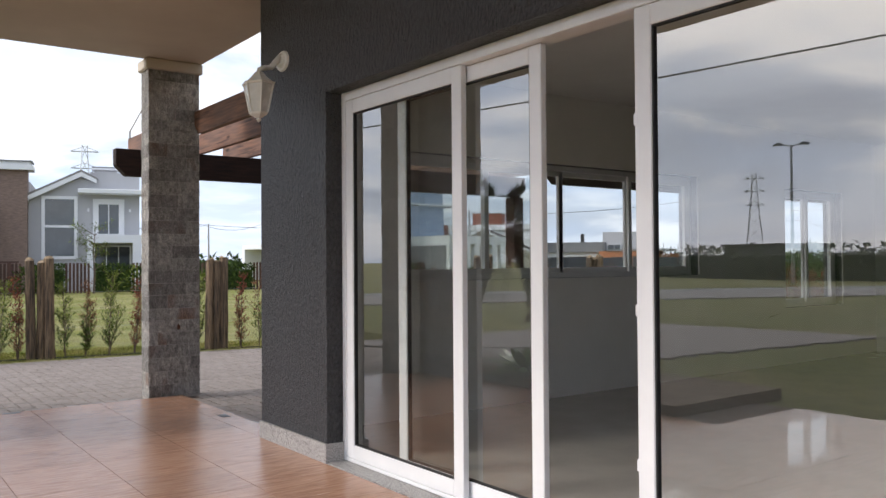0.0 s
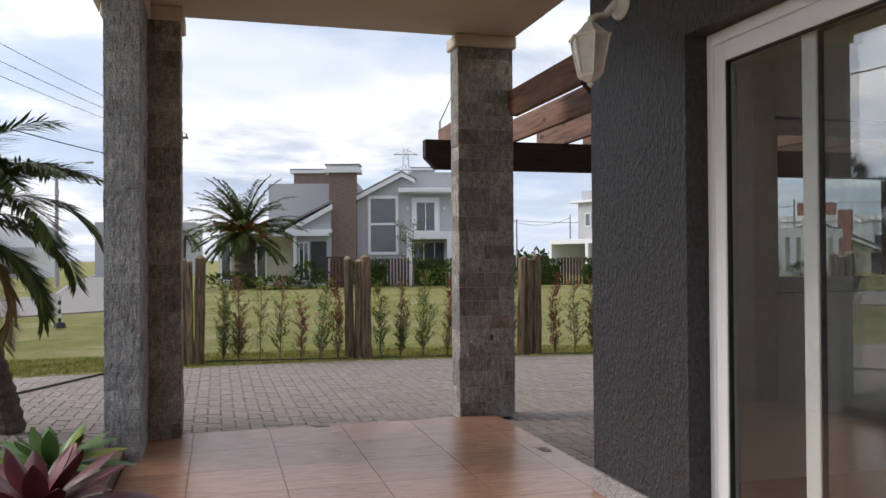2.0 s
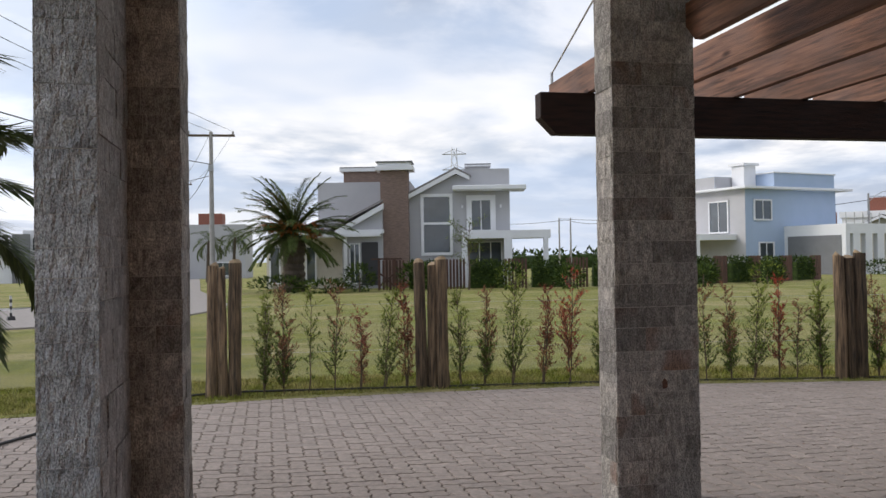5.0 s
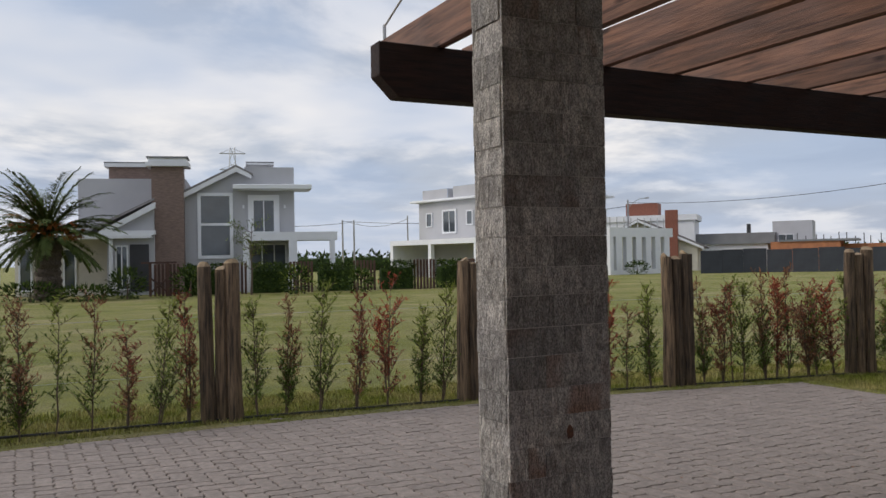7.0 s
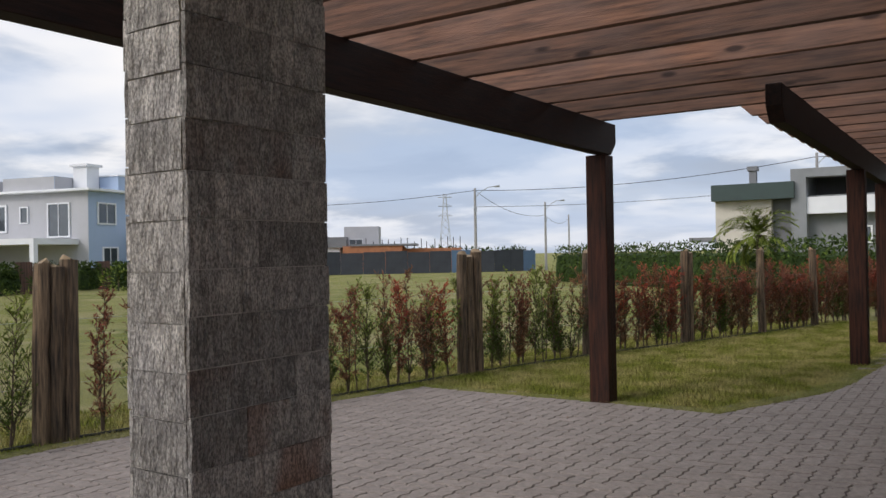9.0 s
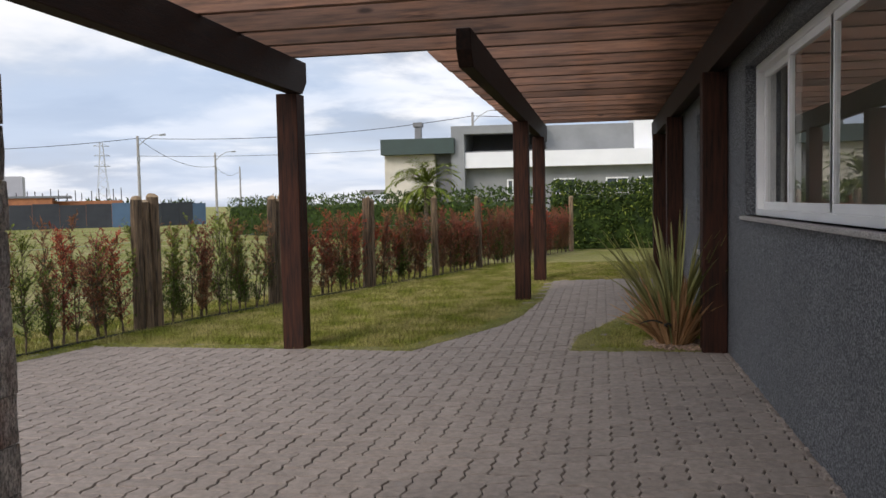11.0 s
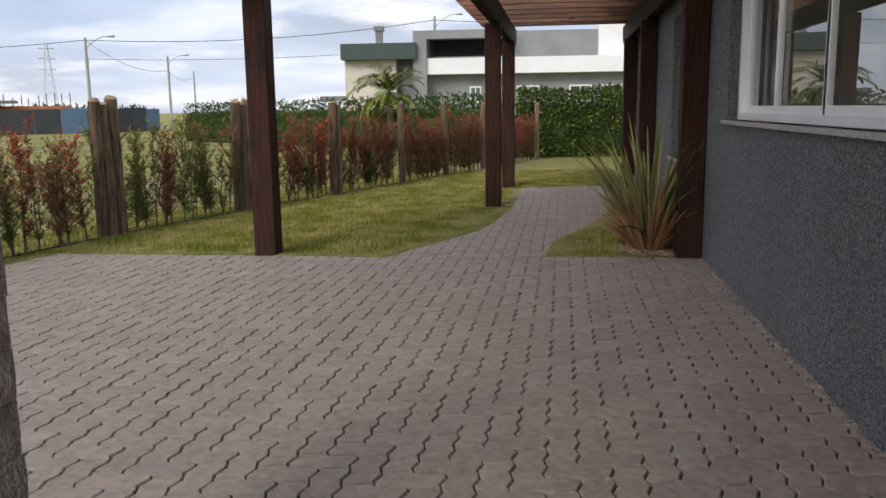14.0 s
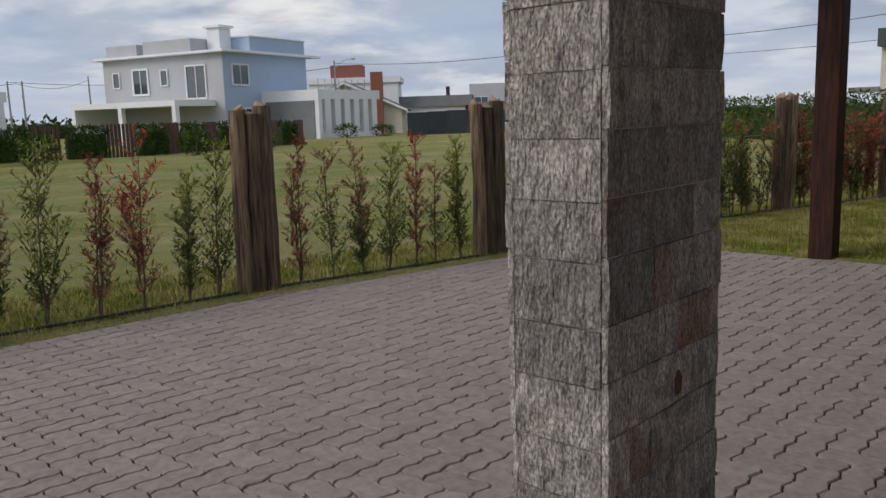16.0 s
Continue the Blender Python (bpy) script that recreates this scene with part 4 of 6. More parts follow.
def hedge(name, line, h, thick, n, seed, mats, label, size=0.07, ground=0.0):
    rnd = random.Random(seed)
    t = thing(name, line[0][0], line[0][1], 0, 0, label, "hedge")
    bm = bmesh.new()
    total = sum(math.hypot(b[0] - a[0], b[1] - a[1]) for a, b in zip(line, line[1:]))
    ox, oy = line[0]
    for _ in range(n):
        s = rnd.uniform(0, total)
        x, y, a = along(line, s)
        top = h * (1 + 0.10 * noise.noise(Vector((s * 0.9, seed, 0))) + 0.06 * noise.noise(Vector((s * 3.1, seed, 4))))
        z = top * rnd.uniform(0.0, 1) ** 0.8
        w = rnd.choice((-1, 1)) * thick / 2 * rnd.uniform(0.55, 1.08) * (1.0 if z < top * 0.9 else rnd.random()) * (1 + 0.35 * noise.noise(Vector((s * 1.4, z * 1.5, seed))))
        ca, sa = math.cos(radians(a)), math.sin(radians(a))
        p = Vector((x - ox - sa * w, y - oy + ca * w, max(0.02, z)))
        d = Vector((rnd.uniform(-1, 1), rnd.uniform(-1, 1), rnd.uniform(-0.3, 1.2)))
        leaf_quad(bm, p, d, Vector((rnd.uniform(-1, 1), rnd.uniform(-1, 1), rnd.uniform(0, 1))), size * rnd.uniform(0.7, 1.5), size * rnd.uniform(0.35, 0.6), mi=rnd.randrange(len(mats)) if rnd.random() < 0.4 else 0)
    part("foliage", bm, mats, t)
    bm = bmesh.new()
    s, rows = 0.0, []
    while s <= total:
        x, y, a = along(line, min(s, total - 1e-3))
        ca, sa = math.cos(radians(a)), math.sin(radians(a))
        top = h * (0.80 + 0.12 * noise.noise(Vector((s * 0.9, seed, 0))))
        w = thick * (0.34 + 0.14 * noise.noise(Vector((s * 1.2, seed, 9))))
        rows.append([bm.verts.new((x - ox - sa * q * w, y - oy + ca * q * w, z)) for q, z in ((-1, 0), (-1.1, top * 0.5), (-0.8, top * 0.92), (0, top), (0.8, top * 0.92), (1.1, top * 0.5), (1, 0))])
        s += max(0.3, thick * 0.4)
    for r0, r1 in zip(rows, rows[1:]):
        for j in range(6):
            bm.faces.new((r0[j], r0[j + 1], r1[j + 1], r1[j]))
    if len(rows) > 1:
        for r0 in (rows[0], rows[-1]):
            bm.faces.new(r0)
    part("inner_growth", bm, mats[0], t)
    bm = bmesh.new()
    for (x0, y0), (x1, y1) in zip(line, line[1:]):
        a = math.atan2(y1 - y0, x1 - x0)
        d = math.hypot(x1 - x0, y1 - y0)
        k = int(d / 0.5) + 1
        for j in range(k):
            px, py = x0 + (x1 - x0) * (j + 0.5) / k - ox, y0 + (y1 - y0) * (j + 0.5) / k - oy
            tube(bm, [(px, py, 0), (px + rnd.uniform(-0.1, 0.1), py, h * 0.5), (px + rnd.uniform(-0.2, 0.2), py, h * 0.85)], [0.03, 0.02, 0.008], 5)
    part("stems", bm, "stem", t)
    return t


# ---- far side of the lawn: houses, poles, hedges ----
def rect_window(parent, x0, x1, z0, z1, y=-0.02, bars=1, frame=0.08, trim=0.0, name="window", m=None):
    w = boxes(name, ["h_white"], [(x0 - trim, x0 + frame, y - 0.10, y + 0.01, z0 - trim, z1 + trim), (x1 - frame, x1 + trim, y - 0.10, y + 0.01, z0 - trim, z1 + trim),
                                  (x0 + frame, x1 - frame, y - 0.10, y + 0.01, z1 - frame, z1 + trim), (x0 + frame, x1 - frame, y - 0.10, y + 0.01, z0 - trim, z0 + frame)], parent)
    for k in range(1, bars + 1):
        s = x0 + (x1 - x0) * k / (bars + 1)
        boxes("bar", ["h_white"], [(s - 0.03, s + 0.03, y - 0.08, y + 0.01, z0 + frame, z1 - frame)], w)
    boxes("glazing", ["glass_far"], [(x0 + frame * 0.5, x1 - frame * 0.5, y - 0.03, y + 0.005, z0 + frame * 0.5, z1 - frame * 0.5)], w)
    if m:
        w.matrix_basis = m
    return w


def house_grey():
    h = thing("house", 13.13, 56.14, 0.18, -13.6, "two-storey pale grey house with brown stone chimney, gable and white trim", "house")
    boxes("wall", ["h_grey"], [(-2.7, 0.9, 0, 9, -0.2, 5.6), (0.9, 3.9, 0, 9, -0.2, 7.45), (-9.0, -2.7, 2.0, 10, -0.2, 6.9), (-6.9, -4.3, -1.2, 2.0, -0.2, 3.3)], h)
    bm = bmesh.new()
    prism(bm, [(-2.7, 5.6), (0.4, 7.1), (0.9, 6.9), (0.9, 5.6)], 0, 9)
    part("gable", bm, "h_grey", h)
    bm = bmesh.new()
    prism(bm, [(-3.0, 5.35), (-3.0, 5.65), (0.4, 7.4), (1.3, 6.95), (1.3, 6.7), (0.4, 7.12)], -0.5, -0.2)
    part("gable_trim", bm, "h_white", h, "white gable trim")
    bm = bmesh.new()
    prism(bm, [(-3.0, 5.66), (0.4, 7.41), (1.4, 6.92), (1.4, 7.02), (0.4, 7.55), (-3.0, 5.8)], -0.45, 9)
    prism(bm, [(-8.2, 3.4), (-4.3, 5.35), (-4.3, 5.5), (-8.4, 3.45)], -1.0, 4)
    part("roof", bm, "h_roof", h, "grey tiled roof")
    bm = bmesh.new()
    prism(bm, [(-7.3, 3.3), (-7.3, 3.5), (-4.2, 5.2), (-4.2, 4.85), (-6.6, 3.55), (-4.2, 3.55), (-4.2, 3.3)], -1.6, -1.2)
    part("gable_trim", bm, "h_white", h, "white gable trim")
    bm = bmesh.new()
    prism(bm, [(-6.6, 3.55), (-4.3, 4.8), (-4.3, 3.55)], -1.25, 1.8)
    part("gable", bm, "h_grey", h)
    boxes("balcony_roof", ["h_white"], [(0.2, 4.9, -1.3, 1.0, 6.0, 6.28)], h, "flat white canopy", bevel=0.03)
    rect_window(h, -1.85, 0.12, 1.9, 5.8, bars=0, frame=0.14, trim=0.06)
    boxes("transom", ["h_white"], [(-1.75, 0.02, -0.14, -0.03, 3.85, 4.0)], h)
    rect_window(h, 1.3, 2.75, 3.35, 5.5, bars=1, frame=0.12, trim=0.22)
    ch = boxes("chimney", ["h_stone"], [(-4.45, -2.65, -0.9, 0.3, -0.2, 7.35)], h, "brown stone-clad chimney")
    boxes("chimney_cap", ["h_white", "h_dark"], [(-4.75, -2.3, -1.2, 0.6, 7.35, 7.6), (-4.6, -2.45, -1.05, 0.45, 7.6, 7.85), (-4.7, -2.35, -1.15, 0.55, 7.85, 7.93, 1)], ch)
    ch = boxes("chimney", ["h_stone"], [(-7.4, -4.5, 3.2, 4.4, 6.9, 7.75)], h, "brown stone-clad chimney")
    boxes("chimney_cap", ["h_white", "h_dark"], [(-7.65, -4.3, 3.0, 4.6, 7.75, 7.98), (-7.65, -4.3, 3.0, 4.6, 7.98, 8.06, 1)], ch)
    ch = boxes("chimney", ["h_grey"], [(1.15, 2.6, 3.2, 4.4, 7.4, 7.95)], h)
    boxes("chimney_cap", ["h_white", "h_dark"], [(1.0, 2.8, 3.0, 4.6, 7.95, 8.07), (1.0, 2.8, 3.0, 4.6, 8.07, 8.15, 1)], ch)
    boxes("porch", ["h_white"], [(0.75, 6.3, -2.2, 0, 2.85, 3.35), (0.75, 1.1, -2.2, -1.9, -0.2, 2.85), (3.4, 3.9, -2.2, -1.8, -0.2, 2.85), (5.85, 6.15, -2.2, -1.9, -0.2, 2.85)], h, "white porch frame")
    rect_window(h, 1.15, 3.35, 0.1, 2.7, bars=2, frame=0.06)
    boxes("eave", ["h_white"], [(-10.5, -4.4, -1.7, 2.5, 3.1, 3.3)], h, "white eave")
    boxes("column", ["h_white"], [(-6.75, -6.55, -1.6, -1.4, -0.2, 3.1)], h)
    rect_window(h, -6.45, -5.75, 0.1, 2.7, y=-1.22, bars=1, frame=0.08)
    # near-black panel on the solid wall paints the doorway's shade
    boxes("doorway", ["door_shade"], [(-5.65, -4.6, -1.26, -1.19, 0.0, 2.75)], h, "dark panel painted as the shade in an open doorway")
    boxes("wing", ["h_cream"], [(-12.2, -6.9, 0.5, 8, -0.2, 3.1)], h, "beige side wing")
    for x in (-12.0, -10.9, -9.6):
        rect_window(h, x, x + 0.75, 0.1, 2.6, y=0.48, bars=0, frame=0.1)
    for x in (0.75, 3.25):
        boxes("wall_light", ["h_white"], [(x, x + 0.12, -0.1, 0, 4.9, 5.1)], h)


def house_blue():
    h = thing("house", 48.9, 75.4, 0, 14, "two-storey pale blue and white house with flat roof and parapets", "house")
    h.matrix_world = h.matrix_world @ Matrix.Translation((10, -6, -0.4)) @ Matrix.Scale(1.17, 4) @ Matrix.Translation((-10, 6, 0.4))
    boxes("wall", ["h_blue", "h_grey"], [(0, 11, 0, 14, -0.4, 7.2), (3.5, 11, 0.1, 6, 7.3, 8.6), (0.1, 3.5, 3.5, 9, 7.3, 8.5, 1), (0.3, 4, 10, 13.8, 7.3, 8.4, 1)], h, bevel=0.02)
    boxes("wall", ["h_grey"], [(-0.02, 0, 0.02, 14, -0.4, 7.2)], h, "pale grey side wall")
    boxes("cornice", ["h_white"], [(-0.7, 12.4, -0.7, 14.6, 7.15, 7.35), (3.4, 11.1, 0.0, 6.1, 8.6, 8.72)], h, "white roof slab", bevel=0.02)
    boxes("terrace", ["h_white"], [(-4.5, 0, 1, 13, 2.9, 3.35), (-4.5, -4.1, 1, 1.4, -0.4, 2.9), (-4.5, -4.1, 7, 7.4, -0.4, 2.9), (-4.5, -0.1, 12.6, 13, -0.4, 2.9)], h, "white terrace slab on columns")
    boxes("chimney", ["h_white"], [(2.0, 3.4, 2, 3.4, 7.3, 9.4), (1.8, 3.6, 1.8, 3.6, 9.4, 9.6)], h)
    rect_window(h, 0.9, 3.0, 4.5, 6.3, bars=1, frame=0.12)
    rect_window(h, 1.4, 3.2, 1.3, 2.7, bars=1, frame=0.12)
    side = pose(-0.02, 14, 0, 0, 0, -90)
    rect_window(h, 1.2, 2.1, 4.7, 6.1, bars=0, frame=0.1, m=side)
    rect_window(h, 3.6, 5.6, 4.0, 6.3, bars=1, frame=0.16, m=side)
    rect_window(h, 7.0, 7.9, 4.7, 6.1, bars=0, frame=0.1, m=side)
    rect_window(h, 9.9, 12.2, 3.5, 6.3, bars=1, frame=0.12, m=side)
    boxes("garage", ["h_white"], [(4.5, 5.0, -6, 0, -0.4, 4.0), (5.0, 14, -6, -5.6, 3.2, 4.0), (5.0, 14, -5.6, 0, 3.6, 4.0), (5.0, 14, -6, -5.6, -0.4, 0.3)]
          + [(5.4 + 1.45 * k, 6.2 + 1.45 * k, -6, -5.6, 0.3, 3.2) for k in range(6)], h, "white garage front with tall openings")
    # solid dark sheet over the garage side, its colour standing for shade
    boxes("garage_opening", ["h_dark"], [(4.44, 4.5, -5.6, -0.4, -0.2, 3.1)], h, "dark panel painted as shade in the garage opening")
    for k in range(9):
        boxes("rail_post", ["steel"], [(4.7 + k * 1.0, 4.76 + k * 1.0, -5.9, -5.84, 4.0, 4.9)], h)


def house_gable():
    h = thing("house", 70.6, 89.9, 0, -48.6, "cream house with dark tiled gable roof and brick chimney", "house")
    bm = bmesh.new()
    prism(bm, [(0, -0.5), (0, 4.9), (3.0, 6.3), (10.2, 3.0), (10.2, -0.5)], 0, 9)
    part("wall", bm, "h_cream", h)
    bm = bmesh.new()
    prism(bm, [(-0.6, 4.65), (3.0, 6.35), (11, 2.7), (11, 3.0), (3.0, 6.7), (-0.6, 5.0)], -0.5, 9.4)
    part("roof", bm, "h_roof_dark", h, "dark tiled roof")
    bm = bmesh.new()
    prism(bm, [(-0.6, 4.6), (3.0, 6.3), (11, 2.65), (11, 2.95), (3.0, 6.62), (-0.6, 4.95)], -0.7, -0.5)
    part("gable_trim", bm, "h_white", h)
    boxes("chimney", ["h_brick"], [(6.4, 7.9, -0.8, 0.4, -0.5, 7.7)], h, "red brick chimney")
    rect_window(h, 4.2, 5.2, 1.2, 2.6, bars=1)
    b = thing("house", 80, 96, 0, -48.6, "white flat-roofed house with brick roof turret", "house")
    boxes("wall", ["h_white"], [(-5, 7.5, 0, 9, -0.5, 6.9)], b)
    boxes("cornice", ["h_white"], [(-5.3, 7.9, -0.3, 9.3, 6.9, 7.7)], b)
    boxes("turret", ["h_brick"], [(-2, 2.5, 1, 5, 7.7, 9.5), (-9.0, -6.2, 0, 3, -0.5, 7.8)], b, "red brick turret")


def low_buildings():
    b = thing("house", 92, 84, 0, -56, "low grey house with flat roof and a small tower", "house")
    boxes("wall", ["h_white"], [(-14, 0, 0, 9, -0.5, 3.4)], b)
    boxes("roof", ["h_dark"], [(-15, 1, -0.5, 9.5, 3.4, 4.9)], b, "grey roof band")
    boxes("tower", ["h_grey"], [(0.5, 5.5, 1, 6, -0.5, 6.4)], b)
    rect_window(b, 1.2, 3.2, 2.2, 4.6, y=0.98)
    for x in (-12, -3):
        boxes("flue", ["black"], [(x, x + 0.5, 2, 2.5, 4.9, 6.2)], b)
    c = thing("unfinished_building", 91, 71, 0, -56, "unfinished orange clay-block building with bare columns", "building")
    boxes("wall", ["h_orange"], [(-9, -1, 0, 9, -0.5, 3.4), (-1, 7, 2, 9, -0.5, 3.0)], c)
    boxes("slab", ["h_dark"], [(-8, 1, -0.2, 9, 3.4, 3.65)], c)
    rnd = random.Random(3)
    for k in range(18):
        x = -8.5 + k * 0.9 + rnd.uniform(-0.2, 0.2)
        boxes("column_stub", ["black"], [(x, x + 0.10, 1, 1.1, 3.0, 3.9 + rnd.uniform(0, 0.7))], c)


def hoarding_fence():
    t = thing("site_fence", 61.9, 66.4, 0, 0, "long dark site fence with blue panels", "fence")
    line = [(61.9, 66.4), (67.5, 65.0), (80.5, 51.0), (88.0, 50.0)]
    s, k = 0.0, 0
    while True:
        a, b = along(line, s), along(line, s + 2.4)
        if not a or not b:
            break
        m = "hoarding_blue" if k in (8, 12, 15, 17, 18) else "hoarding"
        d = math.hypot(b[0] - a[0], b[1] - a[1])
        ob = boxes("panel", [m], [(0, d - 0.03, -0.03, 0.03, -0.3, 2.25 + 0.07 * (k % 3))], t)
        ob.matrix_basis = pose(a[0] - line[0][0], a[1] - line[0][1], 0, 0, 0, math.degrees(math.atan2(b[1] - a[1], b[0] - a[0])))
        s += 2.4
        k += 1


def house_modern():
    h = thing("house", 57.1, 10.2, 0, -87, "modern grey and white house with an open terrace", "house")
    boxes("wall", ["h_mid"], [(-6.0, 9.5, 1.2, 10, -0.3, 5.1), (-0.5, 9.5, 1.6, 10, 5.1, 6.75), (-6.9, -6.0, 0, 10, -0.3, 6.75), (-6.0, -0.5, 0, 1.0, 6.2, 6.75), (-6.0, -0.5, 1.0, 10, 6.55, 6.75)], h)
    # darker grey than the house walls, so the terrace shade is in the colour
    boxes("wall", ["h_dark"], [(-6.0, -0.5, 6, 6.2, 5.1, 6.55)], h, "terrace back wall with its shade painted in as darker grey")
    boxes("band", ["h_white"], [(-6.0, 9.6, 0.2, 1.2, 3.9, 4.95)], h, "projecting white band")
    boxes("wall", ["h_white"], [(5.4, 9.55, 1.0, 6, 4.96, 7.2)], h, "white upper wall")
    for x, w in ((-3.2, 0.8), (0.0, 1.5), (3.5, 1.5), (5.7, 1.4)):
        rect_window(h, x, x + w, 2.0, 3.1, y=1.18, bars=1, frame=0.1)
    g = thing("house", 56.6, 17.5, 0, -87, "cream house with a dark green roof fascia", "house")
    boxes("wall", ["h_cream"], [(-4.2, -0.7, 0.5, 8, -0.3, 5.0)], g)
    boxes("wall", ["h_dark"], [(-0.7, 0.7, 1.2, 8, -0.3, 5.0)], g, "recessed dark glazing")
    boxes("fascia", ["h_green"], [(-4.3, 0.75, -0.3, 8.5, 4.95, 6.0)], g, "dark green fascia")
    boxes("flue", ["h_dark"], [(-2.3, -1.85, 2, 2.45, 6.1, 7.0), (-2.4, -1.75, 1.9, 2.55, 7.0, 7.3)], g)
    boxes("canopy", ["h_dark"], [(-5.9, -4.2, 0.2, 3, 2.3, 2.6)], g)


def house_left():
    h = thing("house", -6.0, 119, 0, -5, "long pale grey flat-roofed house with a brick tank", "house")
    boxes("wall", ["h_grey"], [(-7.5, 5.5, 0, 9, -0.4, 7.3)], h)
    boxes("tank", ["h_brick"], [(-1.0, 2.2, 2, 5, 7.3, 8.9)], h, "red brick roof tank")
    rect_window(h, -4.2, -2.0, 3.9, 5.4, bars=1, frame=0.2)
    rect_window(h, -4.2, -2.0, 0.6, 2.2, bars=1, frame=0.2)
    rect_window(h, 0.5, 4.5, 0.3, 2.2, bars=3, frame=0.1)
    w = thing("house", -22, 118, 0, 8, "white two-storey house with balconies", "house")
    boxes("wall", ["h_white"], [(-6, 4, 0, 8, -0.4, 6.6), (-7.2, -6, 1, 8, -0.4, 4.5)], w)
    boxes("balcony", ["h_grey"], [(-5.5, 1.5, -1.5, 0, 3.0, 3.9)], w)
    rect_window(w, -5, -3, 3.9, 5.8, bars=1, frame=0.15)
    rect_window(w, -2, 0.5, 0.4, 2.6, bars=1, frame=0.15)
    d = thing("house", -33, 112, 0, 15, "low dark and white house", "house")
    boxes("wall", ["h_white"], [(-6, 5, 0, 8, -0.4, 3.4)], d)
    boxes("tower", ["h_dark"], [(5, 7, -0.3, 5, -0.4, 6.0)], d)
    boxes("roof", ["h_roof_dark"], [(-6.4, 5, -0.4, 8.4, 3.4, 3.8)], d)


house_grey(), house_blue(), house_gable(), low_buildings(), hoarding_fence(), house_modern(), house_left()


def utility_pole(x, y, h, rz, arm=True, lamp=False, cross=False):
    t = thing("utility_pole", x, y, 0, rz, "slim concrete utility pole with " + ("street light arm" if lamp else "timber crossarm and insulators"), "utility pole", "utility poles")
    bm = bmesh.new()
    tube(bm, [(0, 0, -0.3), (0, 0, h)], [0.16, 0.10], 10)
    part("pole", bm, "pole", t)
    if cross:
        boxes("crossarm", ["stem"], [(-1.3, 1.3, -0.06, 0.06, h - 0.25, h - 0.13)], t)
        for k in (-1.2, 0.0, 1.2):
            bm = bmesh.new()
            tube(bm, [(k, 0, h - 0.13), (k, 0, h - 0.02), (k, 0, h + 0.06)], [0.03, 0.07, 0.03], 8)
            part("insulator", bm, "pole", t)
    if lamp:
        bm = bmesh.new()
        tube(bm, [(0, 0, h - 0.9), (0.6, 0, h - 0.3), (1.3, 0, h + 0.1), (1.9, 0, h + 0.15)], 0.035, 6)
        part("lamp_arm", bm, "steel", t)
        bm = bmesh.new()
        tube(bm, [(1.8, 0, h + 0.13), (2.3, 0, h + 0.18)], [0.07, 0.10], 8)
        part("lamp_head", bm, "steel", t)
    if arm:
        boxes("bracket", ["steel"], [(-0.14, 0.14, -0.14, -0.10, h - 2.2, h - 1.8)], t)
    return t


utility_pole(-1.6, 51.4, 9.0, -5, cross=True)
utility_pole(-6.2, 83.4, 9.4, -5, cross=True)
utility_pole(65.7, 45.5, 7.9, -50, lamp=True)
utility_pole(87.3, 49.0, 7.9, -50, lamp=True)
utility_pole(121, 61.4, 8.2, -50)
utility_pole(62.2, 77.5, 8.2, -40, lamp=True)
utility_pole(58.8, 127.4, 9.4, -30)
utility_pole(70.0, 17.5, 9.2, -80, lamp=True)
utility_pole(44.0, 118.0, 8.0, -30)
utility_pole(45.5, 117.4, 8.0, -30)
utility_pole(-9.0, 62.0, 8.4, 15, lamp=True)


def lattice_tower(x, y, h, rz=0):
    t = thing("transmission_tower", x, y, 0, rz, "distant steel lattice transmission tower", "tower")
    bm = bmesh.new()
    n = 9
    for i in range(n):
        k0, k1 = i / n, (i + 1) / n
        w0, w1 = h * 0.09 * (1 - k0) ** 1.3 + h * 0.018, h * 0.09 * (1 - k1) ** 1.3 + h * 0.018
        for sx, sy in ((1, 1), (1, -1), (-1, 1), (-1, -1)):
            tube(bm, [(sx * w0, sy * w0, k0 * h), (sx * w1, sy * w1, k1 * h)], h * 0.0035, 3, cap=False)
        tube(bm, [(-w0, -w0, k0 * h), (w1, -w1, k1 * h)], h * 0.0025, 3, cap=False)
        tube(bm, [(w0, -w0, k0 * h), (-w1, -w1, k1 * h)], h * 0.0025, 3, cap=False)
    part("mast", bm, "steel", t)
    bm = bmesh.new()
    for k in (0.68, 0.82, 0.95):
        tube(bm, [(-h * 0.10, 0, k * h), (h * 0.10, 0, k * h)], h * 0.004, 4)
        tube(bm, [(-h * 0.10, 0, k * h), (0, 0, k * h + h * 0.04), (h * 0.10, 0, k * h)], h * 0.003, 3)
    part("crossarms", bm, "steel", t)


lattice_tower(252, 170, 25, -50)
lattice_tower(64, 262, 39, -13)
lattice_tower(-136, 93, 19, 60)


def wire(pts, sag=0.8, r=0.02, label="black overhead power line"):
    bm = bmesh.new()
    for a, b in zip(pts, pts[1:]):
        a, b = Vector((*place(*a[:2]), a[2] + fall(*a[:2]))), Vector((*place(*b[:2]), b[2] + fall(*b[:2])))
        tube(bm, [a.lerp(b, k / 12) - Vector((0, 0, sag * 4 * (k / 12) * (1 - k / 12))) for k in range(13)], r, 4, cap=False)
    tagged(new("overhead_wire", mesh_of("overhead_wire", bm, "cable")), label, "wire", "overhead wires")


